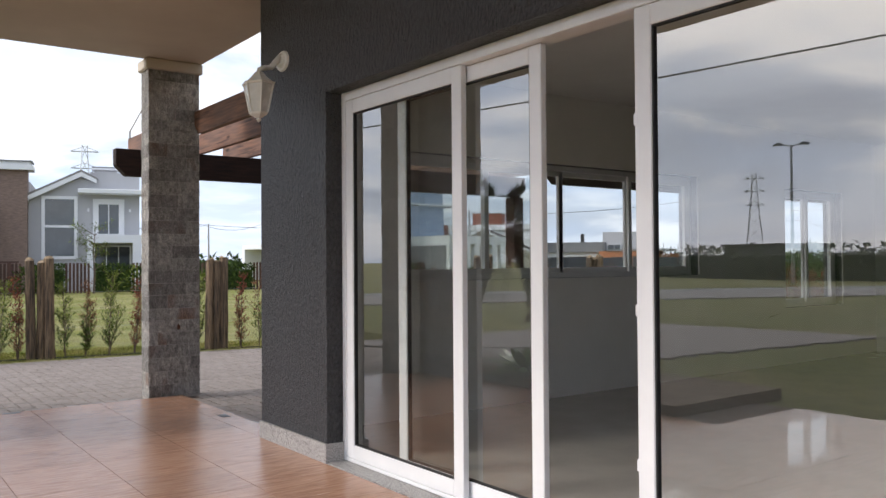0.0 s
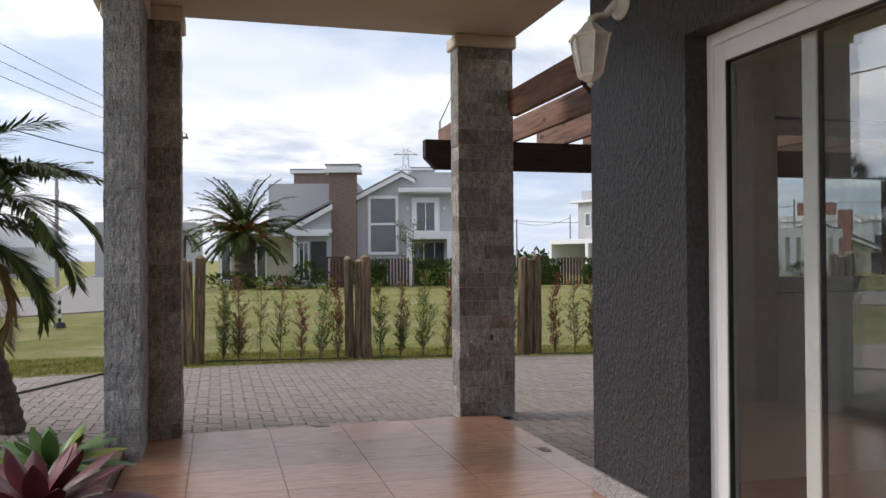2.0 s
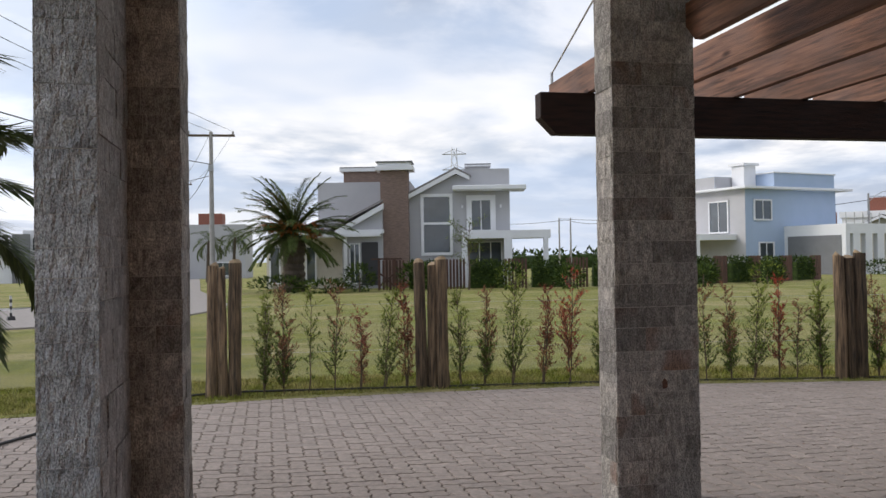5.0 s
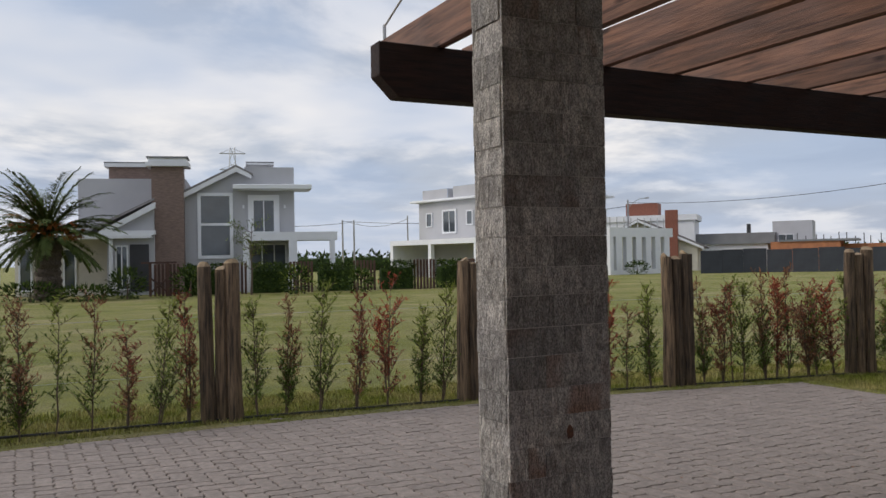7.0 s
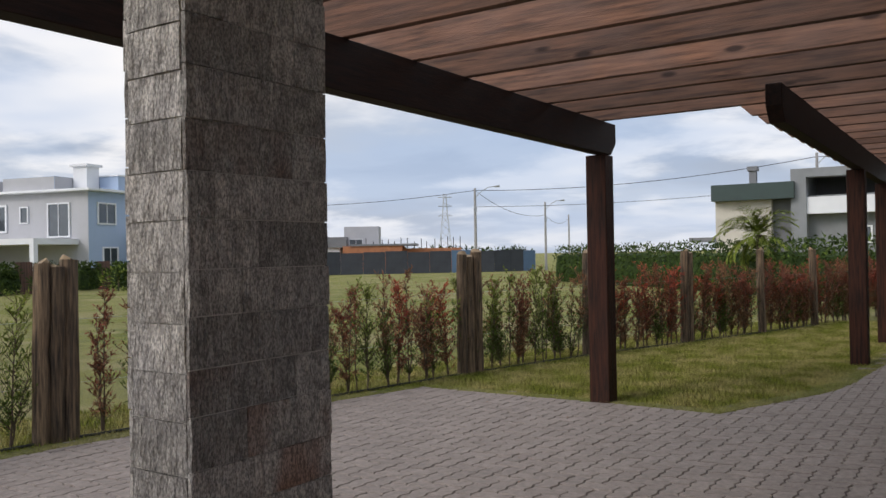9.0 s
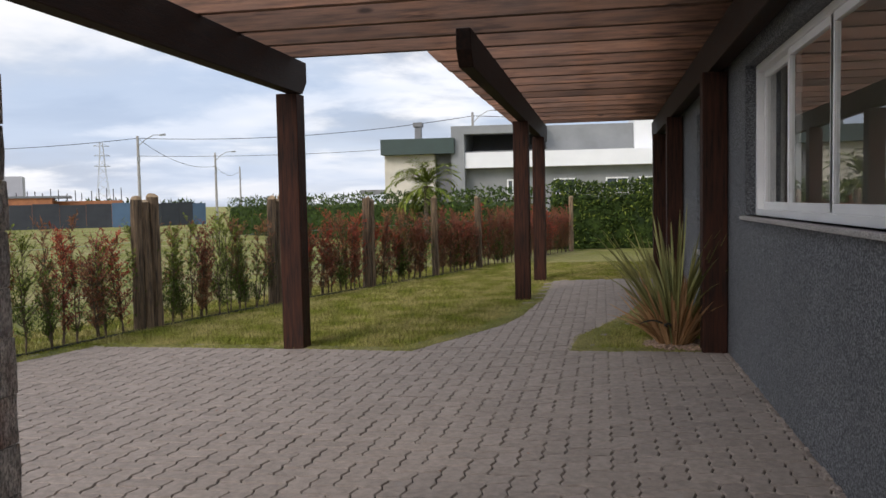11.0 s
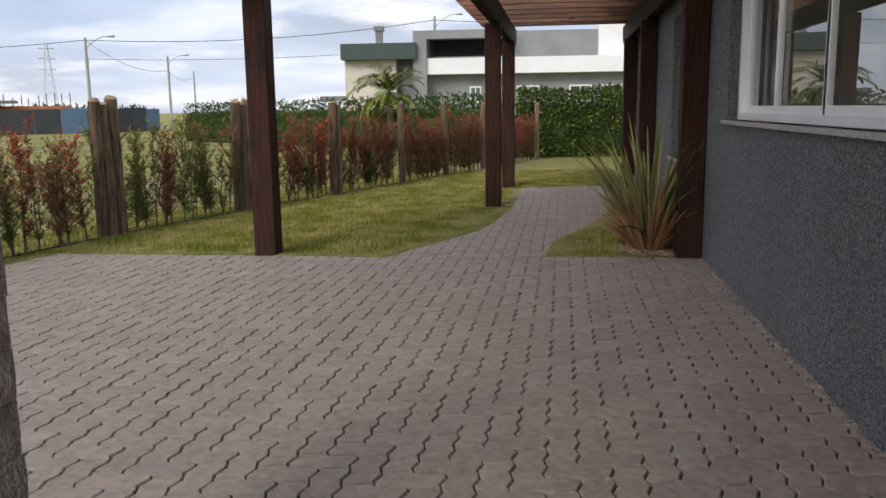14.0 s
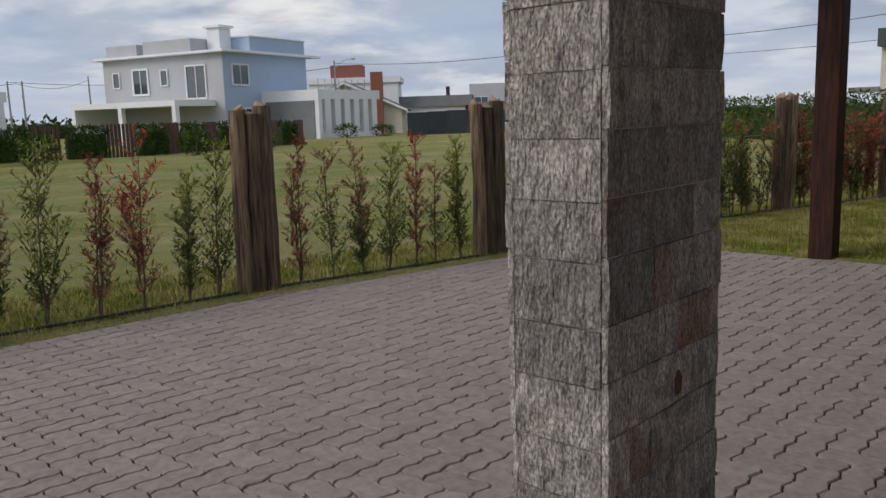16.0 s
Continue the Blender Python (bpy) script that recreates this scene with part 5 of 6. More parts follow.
for dx in (-1.2, 0.0, 1.2):
    wire([(-13 + dx, 6, 9.0), (-1.6 + dx, 51.4, 9.05), (-6.2 + dx, 83.4, 9.4)], 0.5, 0.012)
wire([(-12, 5, 6.0), (-1.6, 51.4, 7.2), (-6.2, 83.4, 7.2)], 0.6, 0.022)
wire([(-9.0, 62, 7.5), (-1.6, 51.4, 6.6)], 0.5, 0.018)
wire([(62.2, 77.5, 7.9), (65.7, 45.5, 7.7), (70.0, 17.5, 8.9), (72, -20, 9)], 0.7, 0.025)
wire([(65.7, 45.5, 7.7), (87.3, 49.0, 6.4), (121, 61.4, 7.6)], 0.9, 0.022)
wire([(65.7, 45.5, 6.2), (70.0, 17.5, 6.7), (72, -20, 7)], 0.4, 0.018)
wire([(58.8, 127.4, 8.9), (45, 117.7, 7.7), (20, 112, 8)], 0.9, 0.03)
wire([(44.0, 118, 7.9), (62.2, 77.5, 7.5)], 1.0, 0.03)

# the street side, which the glass mirrors
t = thing("street_lamp", -45.6, 30.9, 0, 60, "tall grey street lamp with two arms", "street lamp")
bm = bmesh.new()
tube(bm, [(0, 0, 0), (0, 0, 9.4)], [0.14, 0.07], 10)
part("pole", bm, "steel", t)
for s in (-1, 1):
    bm = bmesh.new()
    tube(bm, [(0, 0, 9.3), (s * 0.6, 0, 9.45)], 0.04, 6)
    part("arm", bm, "steel", t)
    bm = bmesh.new()
    tube(bm, [(s * 0.5, 0, 9.42), (s * 0.75, 0, 9.5), (s * 1.15, 0, 9.42)], [0.06, 0.13, 0.08], 8)
    part("lamp_head", bm, "h_dark", t)
for i, (x, y, w, hh, m) in enumerate(((-98, 66, 12, 4.0, "h_mid"), (-105, 33, 16, 4.4, "h_brick"), (-95, 14, 15, 3.8, "h_mid"), (-100, -14, 14, 4.6, "h_grey"), (-80, 86, 14, 4.2, "h_mid"))):
    b = thing("house", x, y, 0, 75 - i * 7, "plain distant house across the street", "house")
    boxes("wall", [m], [(-w / 2, w / 2, 0, 9, -0.3, hh)], b)
    boxes("roof", ["h_roof_dark"], [(-w / 2 - 0.4, w / 2 + 0.4, -0.4, 9.4, hh, hh + 0.3)], b)
    for k in (-0.3, 0.1, 0.35):
        rect_window(b, w * k, w * k + 1.6, 1.0, 2.6, bars=1)

hedge("hedge", [(47.2, 28.3), (38.8, 19.2), (33, 13.6), (26.2, 8.6)], 2.05, 1.1, 9000, 3, ["leaf_dark", "leaf"], "tall dense dark green clipped boundary hedge", 0.16)
hedge("hedge", [(26.0, 8.6), (26.2, 4.5), (26.3, 1.0)], 1.95, 0.9, 12000, 4, ["leaf_dark", "leaf", "leaf_light"], "tall dense dark green boundary hedge across the lawn", 0.13)
hedge("hedge", [(-75, 70), (-62, 40), (-66, 10), (-70, -30)], 3.2, 3.0, 3500, 8, ["leaf_dark"], "dark row of trees across the street", 0.6)
hedge("hedge", [(10, 150), (60, 175), (140, 160), (200, 110)], 3.6, 8.0, 2500, 9, ["leaf_dark"], "distant low dark tree line", 1.3)


def slat_and_hedge():
    line = [(8.1, 52.6), (13.2, 51.4), (24.0, 49.5), (41.0, 56.5)]
    s, k = 0.0, 0
    while True:
        a, b = along(line, s), along(line, s + 1.5)
        if not a or not b:
            break
        t = thing("slat_fence", a[0], a[1], 0, a[2], "section of dark brown upright timber slat fence", "fence", "slat fence sections")
        for j in range(7):
            boxes("slat", ["h_slat"], [(j * 0.2, j * 0.2 + 0.13, -0.03, 0.03, -0.2, 1.72 + 0.02 * (j % 2))], t)
        s += 3.6
        e = along(line, s)
        f = along(line, s - 2.0)
        if e and f:
            hedge("hedge", [(f[0], f[1]), (e[0], e[1])], 1.6, 0.8, 900, 20 + k, ["leaf_dark", "leaf"], "clipped dark green hedge between fence sections", 0.20)
        k += 1


slat_and_hedge()
for i, (x, y, hh, r) in enumerate(((6.4, 50.0, 1.5, 0.9), (9.6, 50.4, 1.6, 1.0), (17.5, 47.0, 1.3, 0.9), (14.5, 48, 1.5, 0.8), (25, 46, 1.2, 0.9), (31.0, 49, 1.3, 1.1), (2.0, 50.5, 0.9, 1.6), (4.4, 49.0, 0.7, 1.4), (41, 62, 1.4, 1.2), (56, 69, 1.3, 1.2), (60, 68, 1.1, 1.2))):
    rnd = random.Random(60 + i)
    t = thing("garden_shrub", x, y, 0, 0, "rounded leafy green garden shrub", "shrub", "garden shrubs")
    bm = bmesh.new()
    for _ in range(420):
        v = Vector((rnd.gauss(0, 1), rnd.gauss(0, 1), rnd.gauss(0, 1))).normalized() * rnd.uniform(0.6, 1.05)
        p = Vector((v.x * r, v.y * r, hh / 2 + v.z * hh / 2))
        leaf_quad(bm, p, v + Vector((0, 0, rnd.uniform(0, 0.8))), Vector((rnd.uniform(-1, 1), 0, 1)), 0.24, 0.12, mi=rnd.random() < 0.35)
    part("foliage", bm, ["leaf_dark", "leaf_light" if i in (3, 5, 8) else "leaf"], t)
    bm = bmesh.new()
    tube(bm, [(0, 0, -0.1), (0.03, 0, hh * 0.6)], [0.06, 0.02], 6)
    part("stem", bm, "stem", t)


def garden_tree(x, y, h):
    rnd = random.Random(31)
    t = thing("garden_tree", x, y, 0, 0, "slender young garden tree with sparse grey-green leaves", "tree")
    wood, leaves = bmesh.new(), bmesh.new()
    tube(wood, [(0, 0, -0.1), (0.05, 0, h * 0.3), (0.0, 0.05, h * 0.6), (0.1, 0, h)], [0.06, 0.045, 0.03, 0.012], 6)
    for i in range(16):
        z, a = h * rnd.uniform(0.32, 0.95), rnd.uniform(0, 2 * math.pi)
        d = Vector((math.cos(a), math.sin(a), rnd.uniform(0.2, 1.0)))
        p, q = Vector((0.03, 0, z)), Vector((0.03, 0, z)) + d * rnd.uniform(0.5, 1.2)
        tube(wood, [p, q], [0.02, 0.006], 4, cap=False)
        for _ in range(34):
            m = p.lerp(q, rnd.uniform(0.3, 1.1)) + Vector((rnd.gauss(0, 0.16), rnd.gauss(0, 0.16), rnd.gauss(0, 0.13)))
            leaf_quad(leaves, m, Vector((rnd.uniform(-1, 1), rnd.uniform(-1, 1), rnd.uniform(-0.4, 1))), Vector((rnd.uniform(-1, 1), 0.2, 1)), 0.17, 0.06, mi=rnd.random() < 0.4)
    part("trunk", wood, "stem", t)
    part("crown", leaves, ["leaf", "leaf_light"], t, "sparse open crown")


def timber_frame(x, y):
    t = thing("garden_table", x, y, 0, -10, "dark timber garden frame with a flat top on crossed legs", "garden furniture")
    boxes("top", ["h_slat"], [(-0.9, 0.9, -0.3, 0.3, 1.75, 1.85)], t)
    for k in (-0.45, 0.45):
        boxes("post", ["h_slat"], [(k - 0.07, k + 0.07, -0.07, 0.07, 0.0, 1.75)], t)
    bm = bmesh.new()
    tube(bm, [(-0.45, 0, 0.2), (0.45, 0, 1.0)], 0.05, 6)
    tube(bm, [(0.45, 0, 0.2), (-0.45, 0, 1.0)], 0.05, 6)
    part("brace", bm, "h_slat", t)


garden_tree(12.6, 49.6, 3.9)
timber_frame(8.2, 51.5)


# ---- palms ----
def frond(bm, base, az, rise, length, droop, n, width, mi, rnd, leaf_len, stem_r=0.012):
    pts = []
    p, el = Vector(base), rise
    step = length / 10
    for i in range(11):
        pts.append(p.copy())
        p = p + step * Vector((math.cos(az) * math.cos(el), math.sin(az) * math.cos(el), math.sin(el)))
        el -= droop / 10 * (0.5 + i / 10)
    tube(bm, pts, [stem_r * (1 - 0.08 * i) for i in range(11)], 4, cap=False, mi=mi)
    for j in range(n):
        k = 0.12 + 0.88 * j / n
        i = min(9, int(k * 10))
        q = pts[i].lerp(pts[i + 1], k * 10 - i)
        d = (pts[i + 1] - pts[i]).normalized()
        s = d.cross(Vector((0, 0, 1))).normalized()
        L = leaf_len * (0.55 + 0.9 * math.sin(math.pi * min(1.0, k * 0.85 + 0.12)) * 0.6) * rnd.uniform(0.85, 1.1)
        for sg in (-1, 1):
            e = (d * 0.75 + s * sg * 0.8 + Vector((0, 0, rnd.uniform(-0.45, 0.1)))).normalized()
            leaf_quad(bm, q, e, Vector((0, 0, 1)), L, width, mi=mi, fold=0.1)


def date_palm():
    rnd = random.Random(12)
    t = thing("palm_tree", 2.9, 52.5, 0, 0, "large date palm with a rough trunk and orange fruit stalks", "palm tree")
    bm = bmesh.new()
    rings = tube(bm, [(0, 0, 0.2 * i) for i in range(17)], [0.55 + 0.09 * (i % 2) + 0.02 * abs(i - 8) for i in range(17)], 14)
    part("trunk", bm, "trunk", t, "rough diamond-scarred trunk")
    bm = bmesh.new()
    for i in range(86):
        el = radians(rnd.uniform(-25, 88))
        frond(bm, (0, 0, 3.35), rnd.uniform(0, 2 * math.pi), el, rnd.uniform(3.1, 4.1) * (0.85 if el < 0 else 1), rnd.uniform(0.7, 1.25), 44, 0.085, 0 if i > 3 else 1, rnd, 0.48, 0.035)
    part("crown", bm, ["palm", "palm_old"], t, "dense crown of arching feathery fronds")
    bm = bmesh.new()
    for i in range(60):
        a = rnd.uniform(0, 2 * math.pi)
        c = Vector((math.cos(a) * rnd.uniform(0.9, 1.5), math.sin(a) * rnd.uniform(0.9, 1.5), 3.45 + rnd.uniform(-0.3, 0.5)))
        for _ in range(12):
            leaf_quad(bm, c, Vector((math.cos(a) + rnd.uniform(-0.6, 0.6), math.sin(a) + rnd.uniform(-0.6, 0.6), rnd.uniform(-0.8, 0.5))), Vector((0, 0, 1)), 0.42, 0.10)
    part("fruit_stalks", bm, "orange", t, "clusters of orange fruit stalks")


def small_palm(x, y, h, lean, seed, n_fronds, length, label, leaf_len=0.24, scale=1.0, width=0.016, mats=("palm", "palm_old"), per=44, el_lo=-35):
    rnd = random.Random(seed)
    t = thing("palm_tree", x, y, -0.02, 0, label, "palm tree")
    bm = bmesh.new()
    n = int(h / 0.05)
    tube(bm, [(lean[0] * (i / n) ** 1.2, lean[1] * (i / n) ** 1.2, h * i / n) for i in range(n + 1)], [(0.085 + 0.014 * (i % 2)) * scale * (1.15 - 0.15 * i / n) for i in range(n + 1)], 12)
    part("trunk", bm, "trunk", t, "slim ringed trunk")
    bm = bmesh.new()
    for i in range(n_fronds):
        el = radians(rnd.uniform(el_lo, 75))
        frond(bm, (lean[0], lean[1], h - 0.02), 2 * math.pi * i / n_fronds * 2.618 * 1.0 + rnd.uniform(-0.2, 0.2), el, length * rnd.uniform(0.85, 1.1), rnd.uniform(1.3, 2.1), per, width, 1 if el < radians(-22) else 0, rnd, leaf_len, 0.008 * scale)
    part("crown", bm, list(mats), t, "arching feathery fronds")
    return t


date_palm()
small_palm(-1.10, 9.15, 1.78, (-0.50, -0.25), 5, 42, 1.35, "small leaning palm with drooping feathery fronds beside the porch", 0.33, 1.0, 0.024, ("palm", "palm_old"), 92)
small_palm(31.7, 13.5, 2.15, (0, 0), 6, 36, 1.6, "bushy yellow-green palm behind the hedge", 0.4, 1.2, 0.05, ("leaf_light", "leaf_light"), 26)
small_palm(-4.0, 90.0, 4.2, (0.2, 0), 7, 20, 2.2, "slim garden palm in front of a house", 0.6, 1.6, 0.09, ("palm", "palm"), 20)
small_palm(-1.5, 92.0, 4.6, (0.2, 0), 9, 20, 2.2, "slim garden palm in front of a house", 0.6, 1.6, 0.09, ("palm", "palm"), 20)
small_palm(-9.5, 3.0, 4.0, (0.2, 0.1), 10, 34, 2.4, "garden palm on the lawn by the street", 0.5, 1.5, 0.05, ("palm", "palm_old"), 30)


# ---- bromeliads, flax ----
def strap(bm, az, el, L, w, droop, base=(0, 0, 0), mi=0, seg=7, cup=0.25, tip=0.9):
    p, rows = Vector(base), []
    side = Vector((-math.sin(az), math.cos(az), 0))
    for i in range(seg + 1):
        k = i / seg
        ww = w * (0.55 + 0.75 * k) * (1 - max(0, (k - 0.55) / 0.45) ** 2 * tip) / 2
        d = Vector((math.cos(az) * math.cos(el), math.sin(az) * math.cos(el), math.sin(el)))
        u = side.cross(d)
        rows.append([bm.verts.new(p + side * ww * s - u * abs(s) * -ww * cup * 2) for s in (-1, 0, 1)])
        p = p + d * L / seg
        el -= droop / seg
    for a, b in zip(rows, rows[1:]):
        for j in range(2):
            bm.faces.new((a[j], a[j + 1], b[j + 1], b[j])).material_index = mi


def bromeliad(x, y, z, r, n, mats, label, seed):
    rnd = random.Random(seed)
    t = thing("bromeliad", x, y, z, 0, label, "plant", "porch-side bromeliads")
    for i in range(n):
        k = i / n
        bm = bmesh.new()
        strap(bm, i * 2.39996, radians(72 - 58 * k + rnd.uniform(-6, 6)), r * (0.62 + 0.45 * k) * rnd.uniform(0.9, 1.1), r * 0.20, radians(25 + 45 * k), mi=0 if rnd.random() < 0.75 else 1)
        part("leaf", bm, mats, t, smooth=True)


structure("planting_bed", ["soil"], [(-1.7, -0.06, 4.62, 7.9, -0.1, 0.10)], "bare soil planting bed")
bromeliad(-0.42, 7.05, 0.10, 0.54, 26, ["brom_green", "leaf_light"], "large green rosette bromeliad with broad arching leaves", 1)
bromeliad(-0.30, 6.02, 0.12, 0.62, 30, ["brom_red", "brom_red"], "dark purple-red rosette bromeliad with glossy leaves", 2)
bromeliad(-1.1, 6.4, 0.05, 0.5, 22, ["brom_green", "brom_red"], "green rosette bromeliad with broad leaves", 3)

rnd = random.Random(21)
flax = thing("flax_plant", 9.18, 6.50, 0, 0, "clump of tall sword-like green leaves with dry straw bases", "plant")
bm = bmesh.new()
for i in range(130):
    a = rnd.uniform(0, 2 * math.pi)
    el = radians(rnd.uniform(63, 89))
    strap(bm, a, el, rnd.uniform(0.6, 1.35), 0.026, radians(rnd.uniform(5, 55)), (math.cos(a) * rnd.uniform(0, 0.14), math.sin(a) * rnd.uniform(0, 0.12), 0), 0, 8, 0.3, 1.0)
part("leaves", bm, "flax", flax, "long sword-like leaves")
bm = bmesh.new()
for i in range(150):
    a = rnd.uniform(0, 2 * math.pi)
    strap(bm, a, radians(rnd.uniform(45, 88)), rnd.uniform(0.25, 0.75), 0.03, radians(rnd.uniform(5, 60)), (math.cos(a) * 0.13, math.sin(a) * 0.13, 0), 0, 5, 0.3, 1.0)
part("dry_leaves", bm, "flax_dry", flax, "dry straw-coloured leaves")
bm = bmesh.new()
for a, L in ((2.75, 1.0), (2.95, 0.85)):
    strap(bm, a, radians(28), L, 0.04, radians(35), (0, 0, 0.1), 0, 8, 0.3, 1.0)
part("fallen_leaves", bm, "cable", flax, "blackened bent leaves")
bm = bmesh.new()
for _ in range(420):
    r, a = rnd.uniform(0, 0.30), rnd.uniform(0, 2 * math.pi)
    s = rnd.uniform(0.010, 0.022)
    bmesh.ops.create_icosphere(bm, subdivisions=1, radius=s, matrix=Matrix.Translation((9.12 + r * math.cos(a) * 1.1, 6.48 + r * math.sin(a), s * 0.6)) @ Matrix.Diagonal((1, 1, 0.6, 1)))
tagged(new("pebbles", mesh_of("pebbles", bm, "pebble")), "small pink-brown pebbles at the foot of the flax", "stones", "", "stuff")

# ---- bollards, kerb, hose ----
for x, y in ((-5.0, 23.45), (-6.3, 30.5), (-4.6, 32.0), (-2.63, 21.95), (-4.0, 44.0)):
    t = thing("bollard", x, y, 0, 0, "black and white striped bollard on a dark base", "bollard", "street bollards")
    bm = bmesh.new()
    tube(bm, [(0, 0, 0), (0, 0, 0.13)], [0.16, 0.12], 4)
    part("base", bm, "black", t)
    for k in range(6):
        bm = bmesh.new()
        tube(bm, [(0, 0, 0.13 + k * 0.1), (0, 0, 0.23 + k * 0.1)], 0.035, 8)
        part("band", bm, "kerb" if k % 2 else "black", t)
bm = bmesh.new()
KERB = [(-66, 12), (-45, 22), (-26, 28), (-14, 33), (-9, 36.5), (-7.2, 40), (-7.2, 46), (-8.8, 58), (-18, 140)]
tube(bm, [(x, y, 0.02) for x, y in KERB], 0.09, 4)
settle(part("kerb", bm, "kerb", None, "low whitewashed kerb", "structure"))
bm = bmesh.new()
tube(bm, [(-3.2, 9.6, 0.015), (-1.93, 10.81, 0.015), (-1.5, 11.6, 0.015), (-1.02, 12.65, 0.015), (-0.6, 13.5, 0.015), (-0.15, 13.86, 0.015), (0.18, 14.0, 0.015)]
     + [(*place(x, y - 0.03), 0.0) for x, y in FENCE[2:10]], 0.013, 6)
tagged(settle(new("hose", mesh_of("hose", bm, "cable"))), "thin black irrigation hose along the fence and paving", "hose")

bm = bmesh.new()
rnd = random.Random(77)
for _ in range(90):
    p = Vector((rnd.uniform(3.3, 8.6), rnd.uniform(6.3, 12.8), 0.004))
    leaf_quad(bm, p, Vector((rnd.uniform(-1, 1), rnd.uniform(-1, 1), 0.15)), Vector((0, 0, 1)), rnd.uniform(0.015, 0.035), rnd.uniform(0.008, 0.014), mi=rnd.randrange(2))
tagged(settle(new("leaf_litter", mesh_of("leaf_litter", bm, ["leaf_rust", "soil"]))), "a few small dry leaves scattered on the paving", "leaves", "", "stuff")


bm = bmesh.new()
rnd = random.Random(78)
for _ in range(260):
    s = rnd.uniform(0.006, 0.02)
    bmesh.ops.create_icosphere(bm, subdivisions=1, radius=s, matrix=Matrix.Translation((rnd.uniform(2.9, 8.7), WY + rnd.uniform(0.0, 0.035), s * 0.3)) @ Matrix.Diagonal((1.3, 1, 0.6, 1)))
tagged(new("rubble", mesh_of("rubble", bm, "paver_far")), "crumbled mortar and grit along the foot of the wall", "rubble", "", "stuff")


# ---- lawn edges over the cut paving ----
def lawn_edge(pts, side, label):
    bm = bmesh.new()
    rows = []
    for i, (x, y) in enumerate(pts):
        (xa, ya), (xb, yb) = pts[max(i - 1, 0)], pts[min(i + 1, len(pts) - 1)]
        d = math.hypot(xb - xa, yb - ya)
        nx, ny = -(yb - ya) / d * side, (xb - xa) / d * side
        rows.append([bm.verts.new((x, y, -0.02)), bm.verts.new((x + nx * 0.02, y + ny * 0.02, 0.004)), bm.verts.new((x + nx * 0.15, y + ny * 0.15, 0.004)), bm.verts.new((x + nx * 0.45, y + ny * 0.45, -0.035))])
    for r0, r1 in zip(rows, rows[1:]):
        for j in range(3):
            bm.faces.new((r0[j], r0[j + 1], r1[j + 1], r1[j]))
    settle(part("lawn_edge", bm, "lawn", None, label, "structure"))


def finer(pts, step=0.12):
    out = []
    for (x0, y0), (x1, y1) in zip(pts, pts[1:]):
        k = max(1, int(math.hypot(x1 - x0, y1 - y0) / step))
        out += [(x0 + (x1 - x0) * j / k + 0.012 * noise.noise(Vector((x0 + j, y0, 1))), y0 + (y1 - y0) * j / k + 0.012 * noise.noise(Vector((x0, y0 + j, 2)))) for j in range(k)]
    return out + [pts[-1]]


lawn_edge(finer(PAVED[0:9]), 1, "grass edge of the paved yard")
lawn_edge(finer(PAVED[8:17]), 1, "grass edge of the paved path")
lawn_edge(finer(PAVED[18:24]), 1, "grass edge of the planting pocket")

# ---- turf ----
def turf(name, poly_test, bounds, n, seed, h, label):
    r = np.random.default_rng(seed)
    pts = r.uniform((bounds[0], bounds[2]), (bounds[1], bounds[3]), (n, 2))
    pts = np.array([p for p in pts if poly_test(p[0], p[1])])
    m = len(pts)
    az, hh = r.uniform(0, 2 * np.pi, m), h * r.uniform(0.5, 1.3, m)
    lean = r.uniform(-1.1, 1.1, (m, 2)) * hh[:, None]
    w = 0.0035 + 0.002 * r.random(m)
    v = np.zeros((m, 3, 3))
    v[:, 0, :2] = pts - np.stack((np.cos(az), np.sin(az)), 1) * w[:, None]
    v[:, 1, :2] = pts + np.stack((np.cos(az), np.sin(az)), 1) * w[:, None]
    v[:, 2, :2] = pts + lean
    v[:, :2, 2], v[:, 2, 2] = -0.03, 0.0 + hh * 0.8
    me = bpy.data.meshes.new(name)
    me.from_pydata(v.reshape(-1, 3).tolist(), [], np.arange(m * 3).reshape(-1, 3).tolist())
    me.materials.append(M["blade"])
    tagged(settle(new(name, me)), label, "grass", "", "stuff")


def lawn_near(x, y):
    fy = fence_y(min(max(x, -0.9), 24.8)) + 0.1
    return not inside(x, y, PAVED) and y < fy + 1.2 and y > 6.1


turf("lawn_grass", lawn_near, (-3, 13, 12.0, 15.5), 110000, 3, 0.030, "short green and straw-coloured lawn grass")
turf("lawn_grass", lambda x, y: lawn_near(x, y) and (x > 8.7), (8.7, 20, 6.2, 12.4), 260000, 4, 0.026, "short green and straw-coloured lawn grass")


# ---- floor tiles ----
def tile_mesh(w, d):
    bm = bmesh.new()
    box(bm, 0.002, w - 0.002, 0.002, d - 0.002, -0.005, 0.006)
    return mesh_of("tile", bm, "tile")


TILE = 0.60
xs = [-0.05, 0.385, 0.985, 1.585, 2.185, 2.785, 3.0]
full = {}
rows_y = sorted(set([8.5, 7.8, 7.2, 6.6, 6.09] + [6.0 - TILE * k for k in range(16)]), reverse=True)
for y, y0 in zip(rows_y, rows_y[1:]):
    for xa, xb in zip([-1.25, -0.815, -0.215] + xs[1:] if y < 4.6 else xs, [-0.815, -0.215] + xs[1:] if y < 4.6 else xs[1:]):
        if y <= 6.091 and xa > 2.7:
            continue
        xe = min(xb, 2.80) if y <= 6.091 else xb
        key = (round(xe - xa, 3), round(y - y0, 3))
        if key not in full:
            full[key] = tile_mesh(*key)
        ob = new("tile", full[key])
        ob.parent = deck
        ob.location = (xa, y0, 0.006)
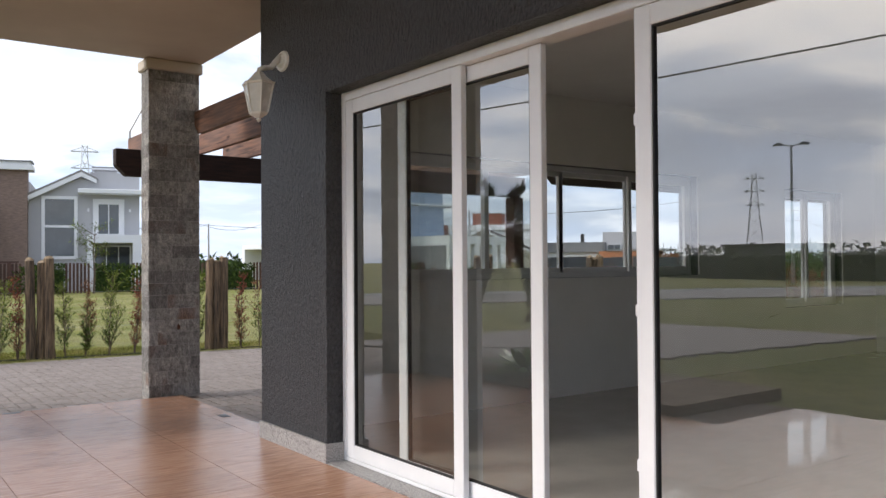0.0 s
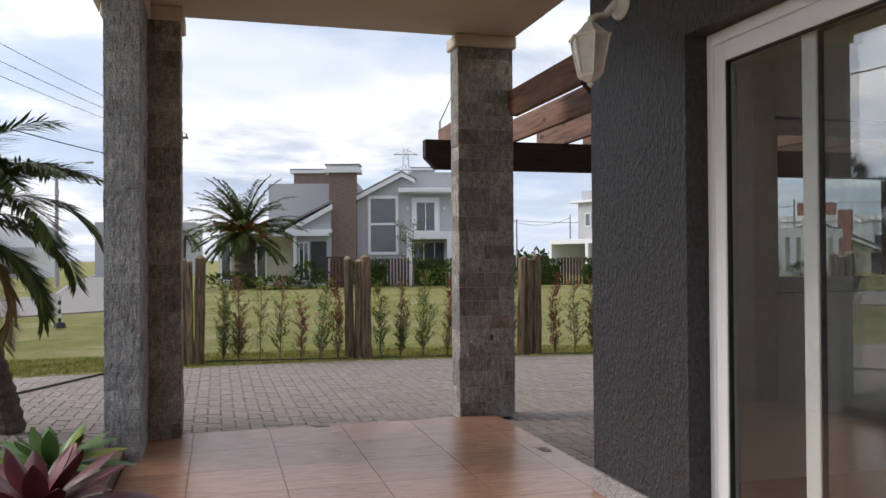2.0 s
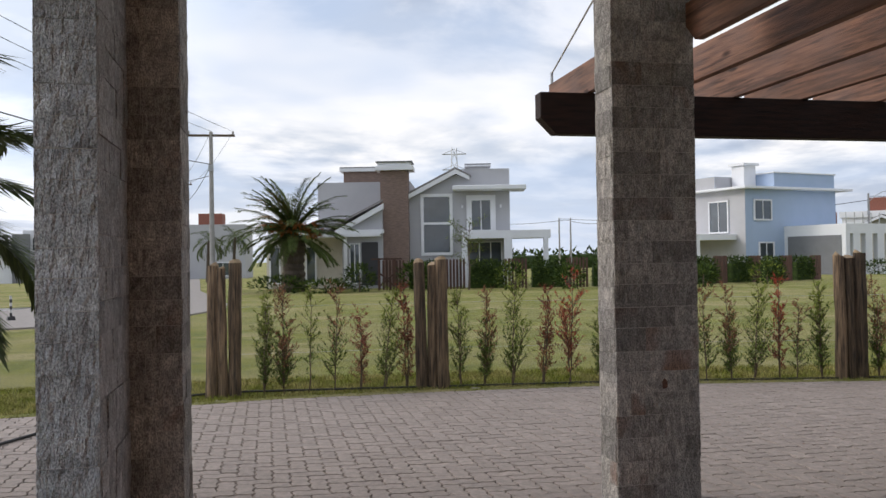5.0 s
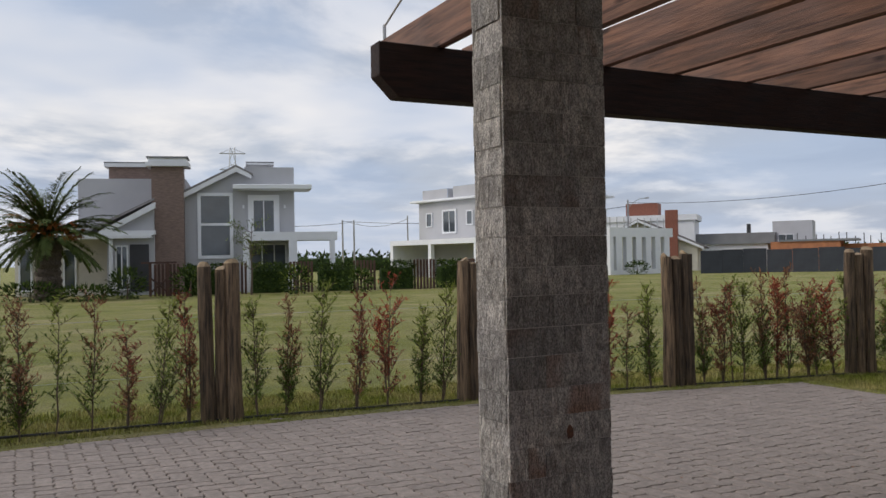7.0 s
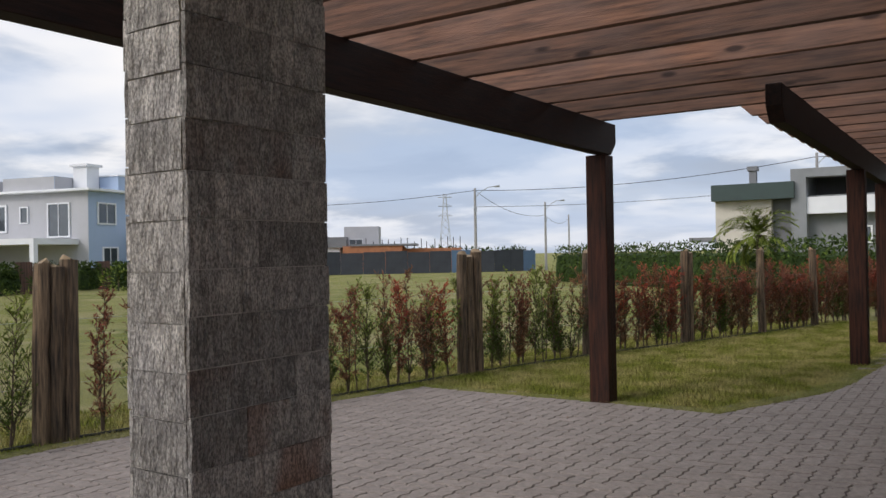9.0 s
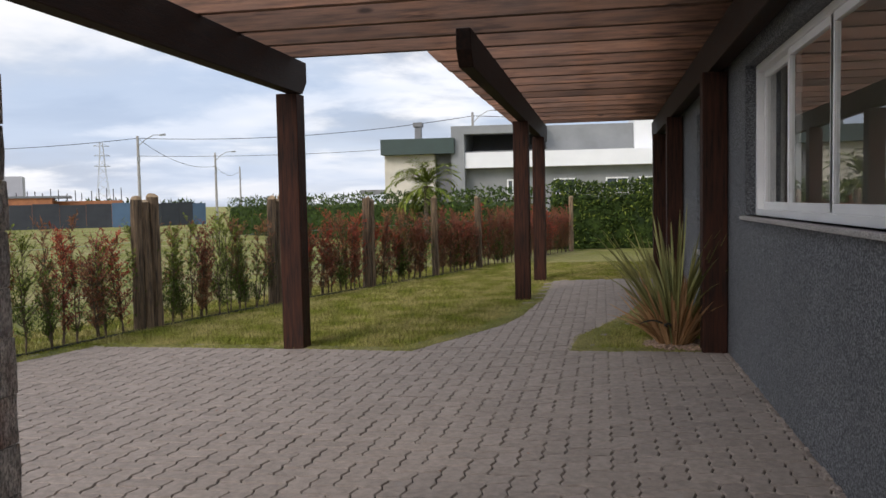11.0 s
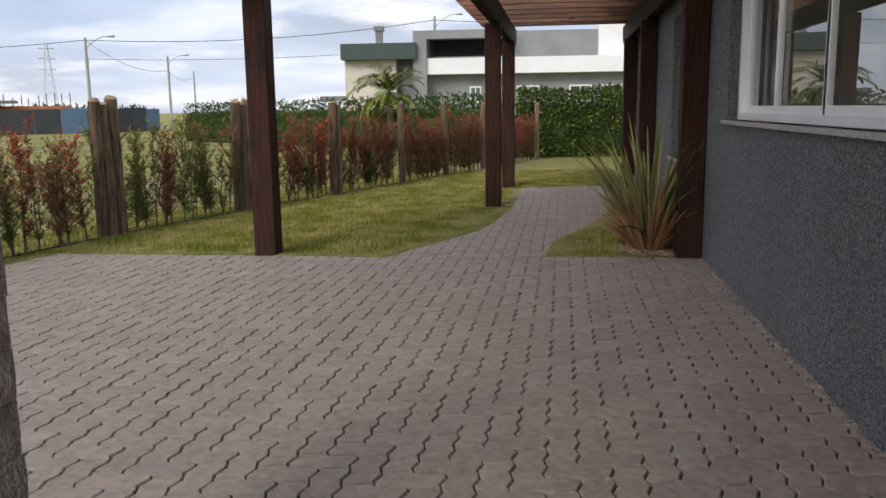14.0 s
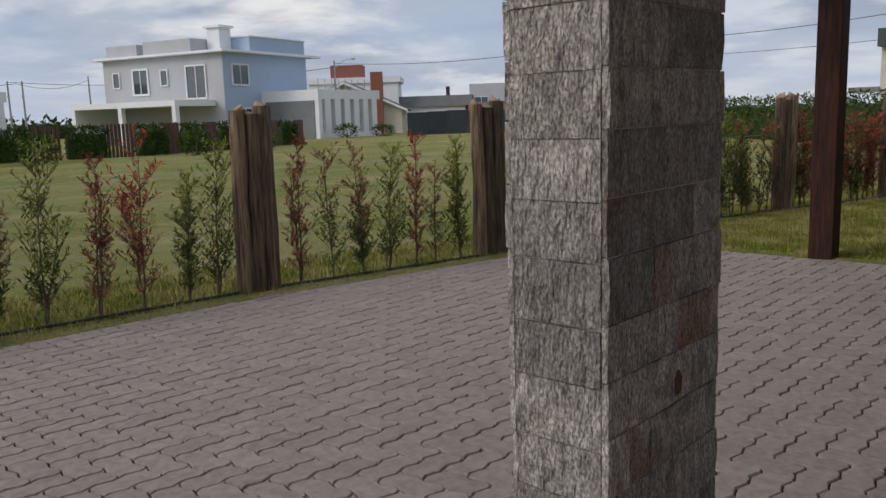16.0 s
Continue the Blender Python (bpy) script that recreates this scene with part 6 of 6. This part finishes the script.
structure("floor_drain", ["h_dark"], [(1.35, 1.49, 8.42, 8.485, 0.0125, 0.0155), (2.86, 2.93, 7.05, 7.18, 0.0125, 0.0155)], "small flush slotted drain cover")


# ---- block paving, laid in herringbone ----
W, A, G = 0.121, 0.0095, 0.0040
X0, Y0 = 4.84, 6.375


def unit_edge(p, d):
    """One zigzag side, a block's width long, from the grid point p along +x or +y."""
    prof = ((0.0, 0.0), (0.26, 1.0), (0.44, 0.1), (0.56, -0.1), (0.74, -1.0), (1.0, 0.0))
    return [(p[0] + k * W, p[1] + o * A) if d == "x" else (p[0] + o * A, p[1] + k * W) for k, o in prof]


def block_outline(nx, ny):
    pts = []
    for i in range(nx):
        pts += unit_edge((i * W, 0), "x")[:-1]
    for j in range(ny):
        pts += unit_edge((nx * W, j * W), "y")[:-1]
    for i in reversed(range(nx)):
        pts += unit_edge((i * W, ny * W), "x")[:0:-1]
    for j in reversed(range(ny)):
        pts += unit_edge((0, j * W), "y")[:0:-1]
    return pts


def inset(pts, d):
    out = []
    for i, p in enumerate(pts):
        a, b = Vector(pts[i - 1]), Vector(pts[(i + 1) % len(pts)])
        t = (b - a).normalized()
        out.append((p[0] - t.y * d, p[1] + t.x * d))
    return out


def block_arrays(nx, ny):
    out = block_outline(nx, ny)
    rings = [(inset(out, G), -0.03), (inset(out, G), -0.007), (inset(out, G + 0.0045), 0.0)]
    n = len(out)
    v = np.array([(x, y, z) for ring, z in rings for x, y in ring])
    f = [tuple(r * n + i for i in (k, (k + 1) % n)) + tuple((r + 1) * n + i for i in ((k + 1) % n, k)) for r in range(2) for k in range(n)] + [tuple(range(2 * n, 3 * n))]
    return v, f


r = np.random.default_rng(7)
KIND = {}
for key in ((2, 1), (1, 2)):
    v, f = block_arrays(*key)
    me = bpy.data.meshes.new("paver")
    me.from_pydata(v.tolist(), [], f)
    me.materials.append(M["paver"])
    KIND[key] = (v, f, me)
spots = []
for i in range(-130, 110):
    for j in range(-60, 60):
        # steps of (1, -1) and (4, 0) grid units
        gx, gy = i + 4 * j, -i
        for key, ox in (((2, 1), 0), ((1, 2), 2)):
            px, py = X0 + (gx + ox) * W, Y0 + gy * W
            if px < -9.2 or px > 15.7 or py < 5.6 or py > 13.6:
                continue
            w, d = key[0] * W, key[1] * W
            cx, cy = px + w / 2, py + d / 2
            if not any(inside(px + u * w, py + q * d, PAVED) for u in (0, 0.5, 1) for q in (0, 0.5, 1)):
                continue
            if (px + w * 0.5 < 3.0 and px + w > -1.65 and cy < 8.5) or cy < 5.95 or (2.68 < px < 3.08 and 8.54 < cy < 8.77):
                continue
            spots.append((math.hypot(cx - 3.6, cy - 7.6), px, py, key))
spots.sort()
for _, px, py, key in spots[:300]:
    ob = new("paver", KIND[key][2])
    ob.parent = pavement
    ob.matrix_basis = pose(px, py, r.uniform(-0.0015, 0.0015) - 0.009 * (py - 6.1), r.uniform(-0.5, 0.5), r.uniform(-0.5, 0.5), 0)
verts, faces, base = [], [], 0
for key in ((2, 1), (1, 2)):
    rest = np.array([(px, py) for _, px, py, k in spots[300:] if k == key])
    PV, PF, _ = KIND[key]
    m, n = len(rest), len(PV)
    V = np.repeat(PV[None], m, 0)
    tilt = r.uniform(-0.010, 0.010, (m, 2))
    V[:, :, 2] += r.uniform(-0.0015, 0.0015, (m, 1)) + V[:, :, 0] * tilt[:, :1] + V[:, :, 1] * tilt[:, 1:]
    V[:, :, 0] += rest[:, 0:1]
    V[:, :, 1] += rest[:, 1:2]
    V[:, :, 2] -= 0.009 * (V[:, :, 1] - 6.1)
    verts.append(V.reshape(-1, 3))
    faces += [tuple(i + base + o * n for i in f) for o in range(m) for f in PF]
    base += m * n
me = bpy.data.meshes.new("pavers")
me.from_pydata(np.concatenate(verts).tolist(), [], faces)
me.materials.append(M["paver_far"])
tagged(new("pavers", me), "brown-grey zigzag concrete paving blocks laid in herringbone", "paving blocks", "", "stuff")
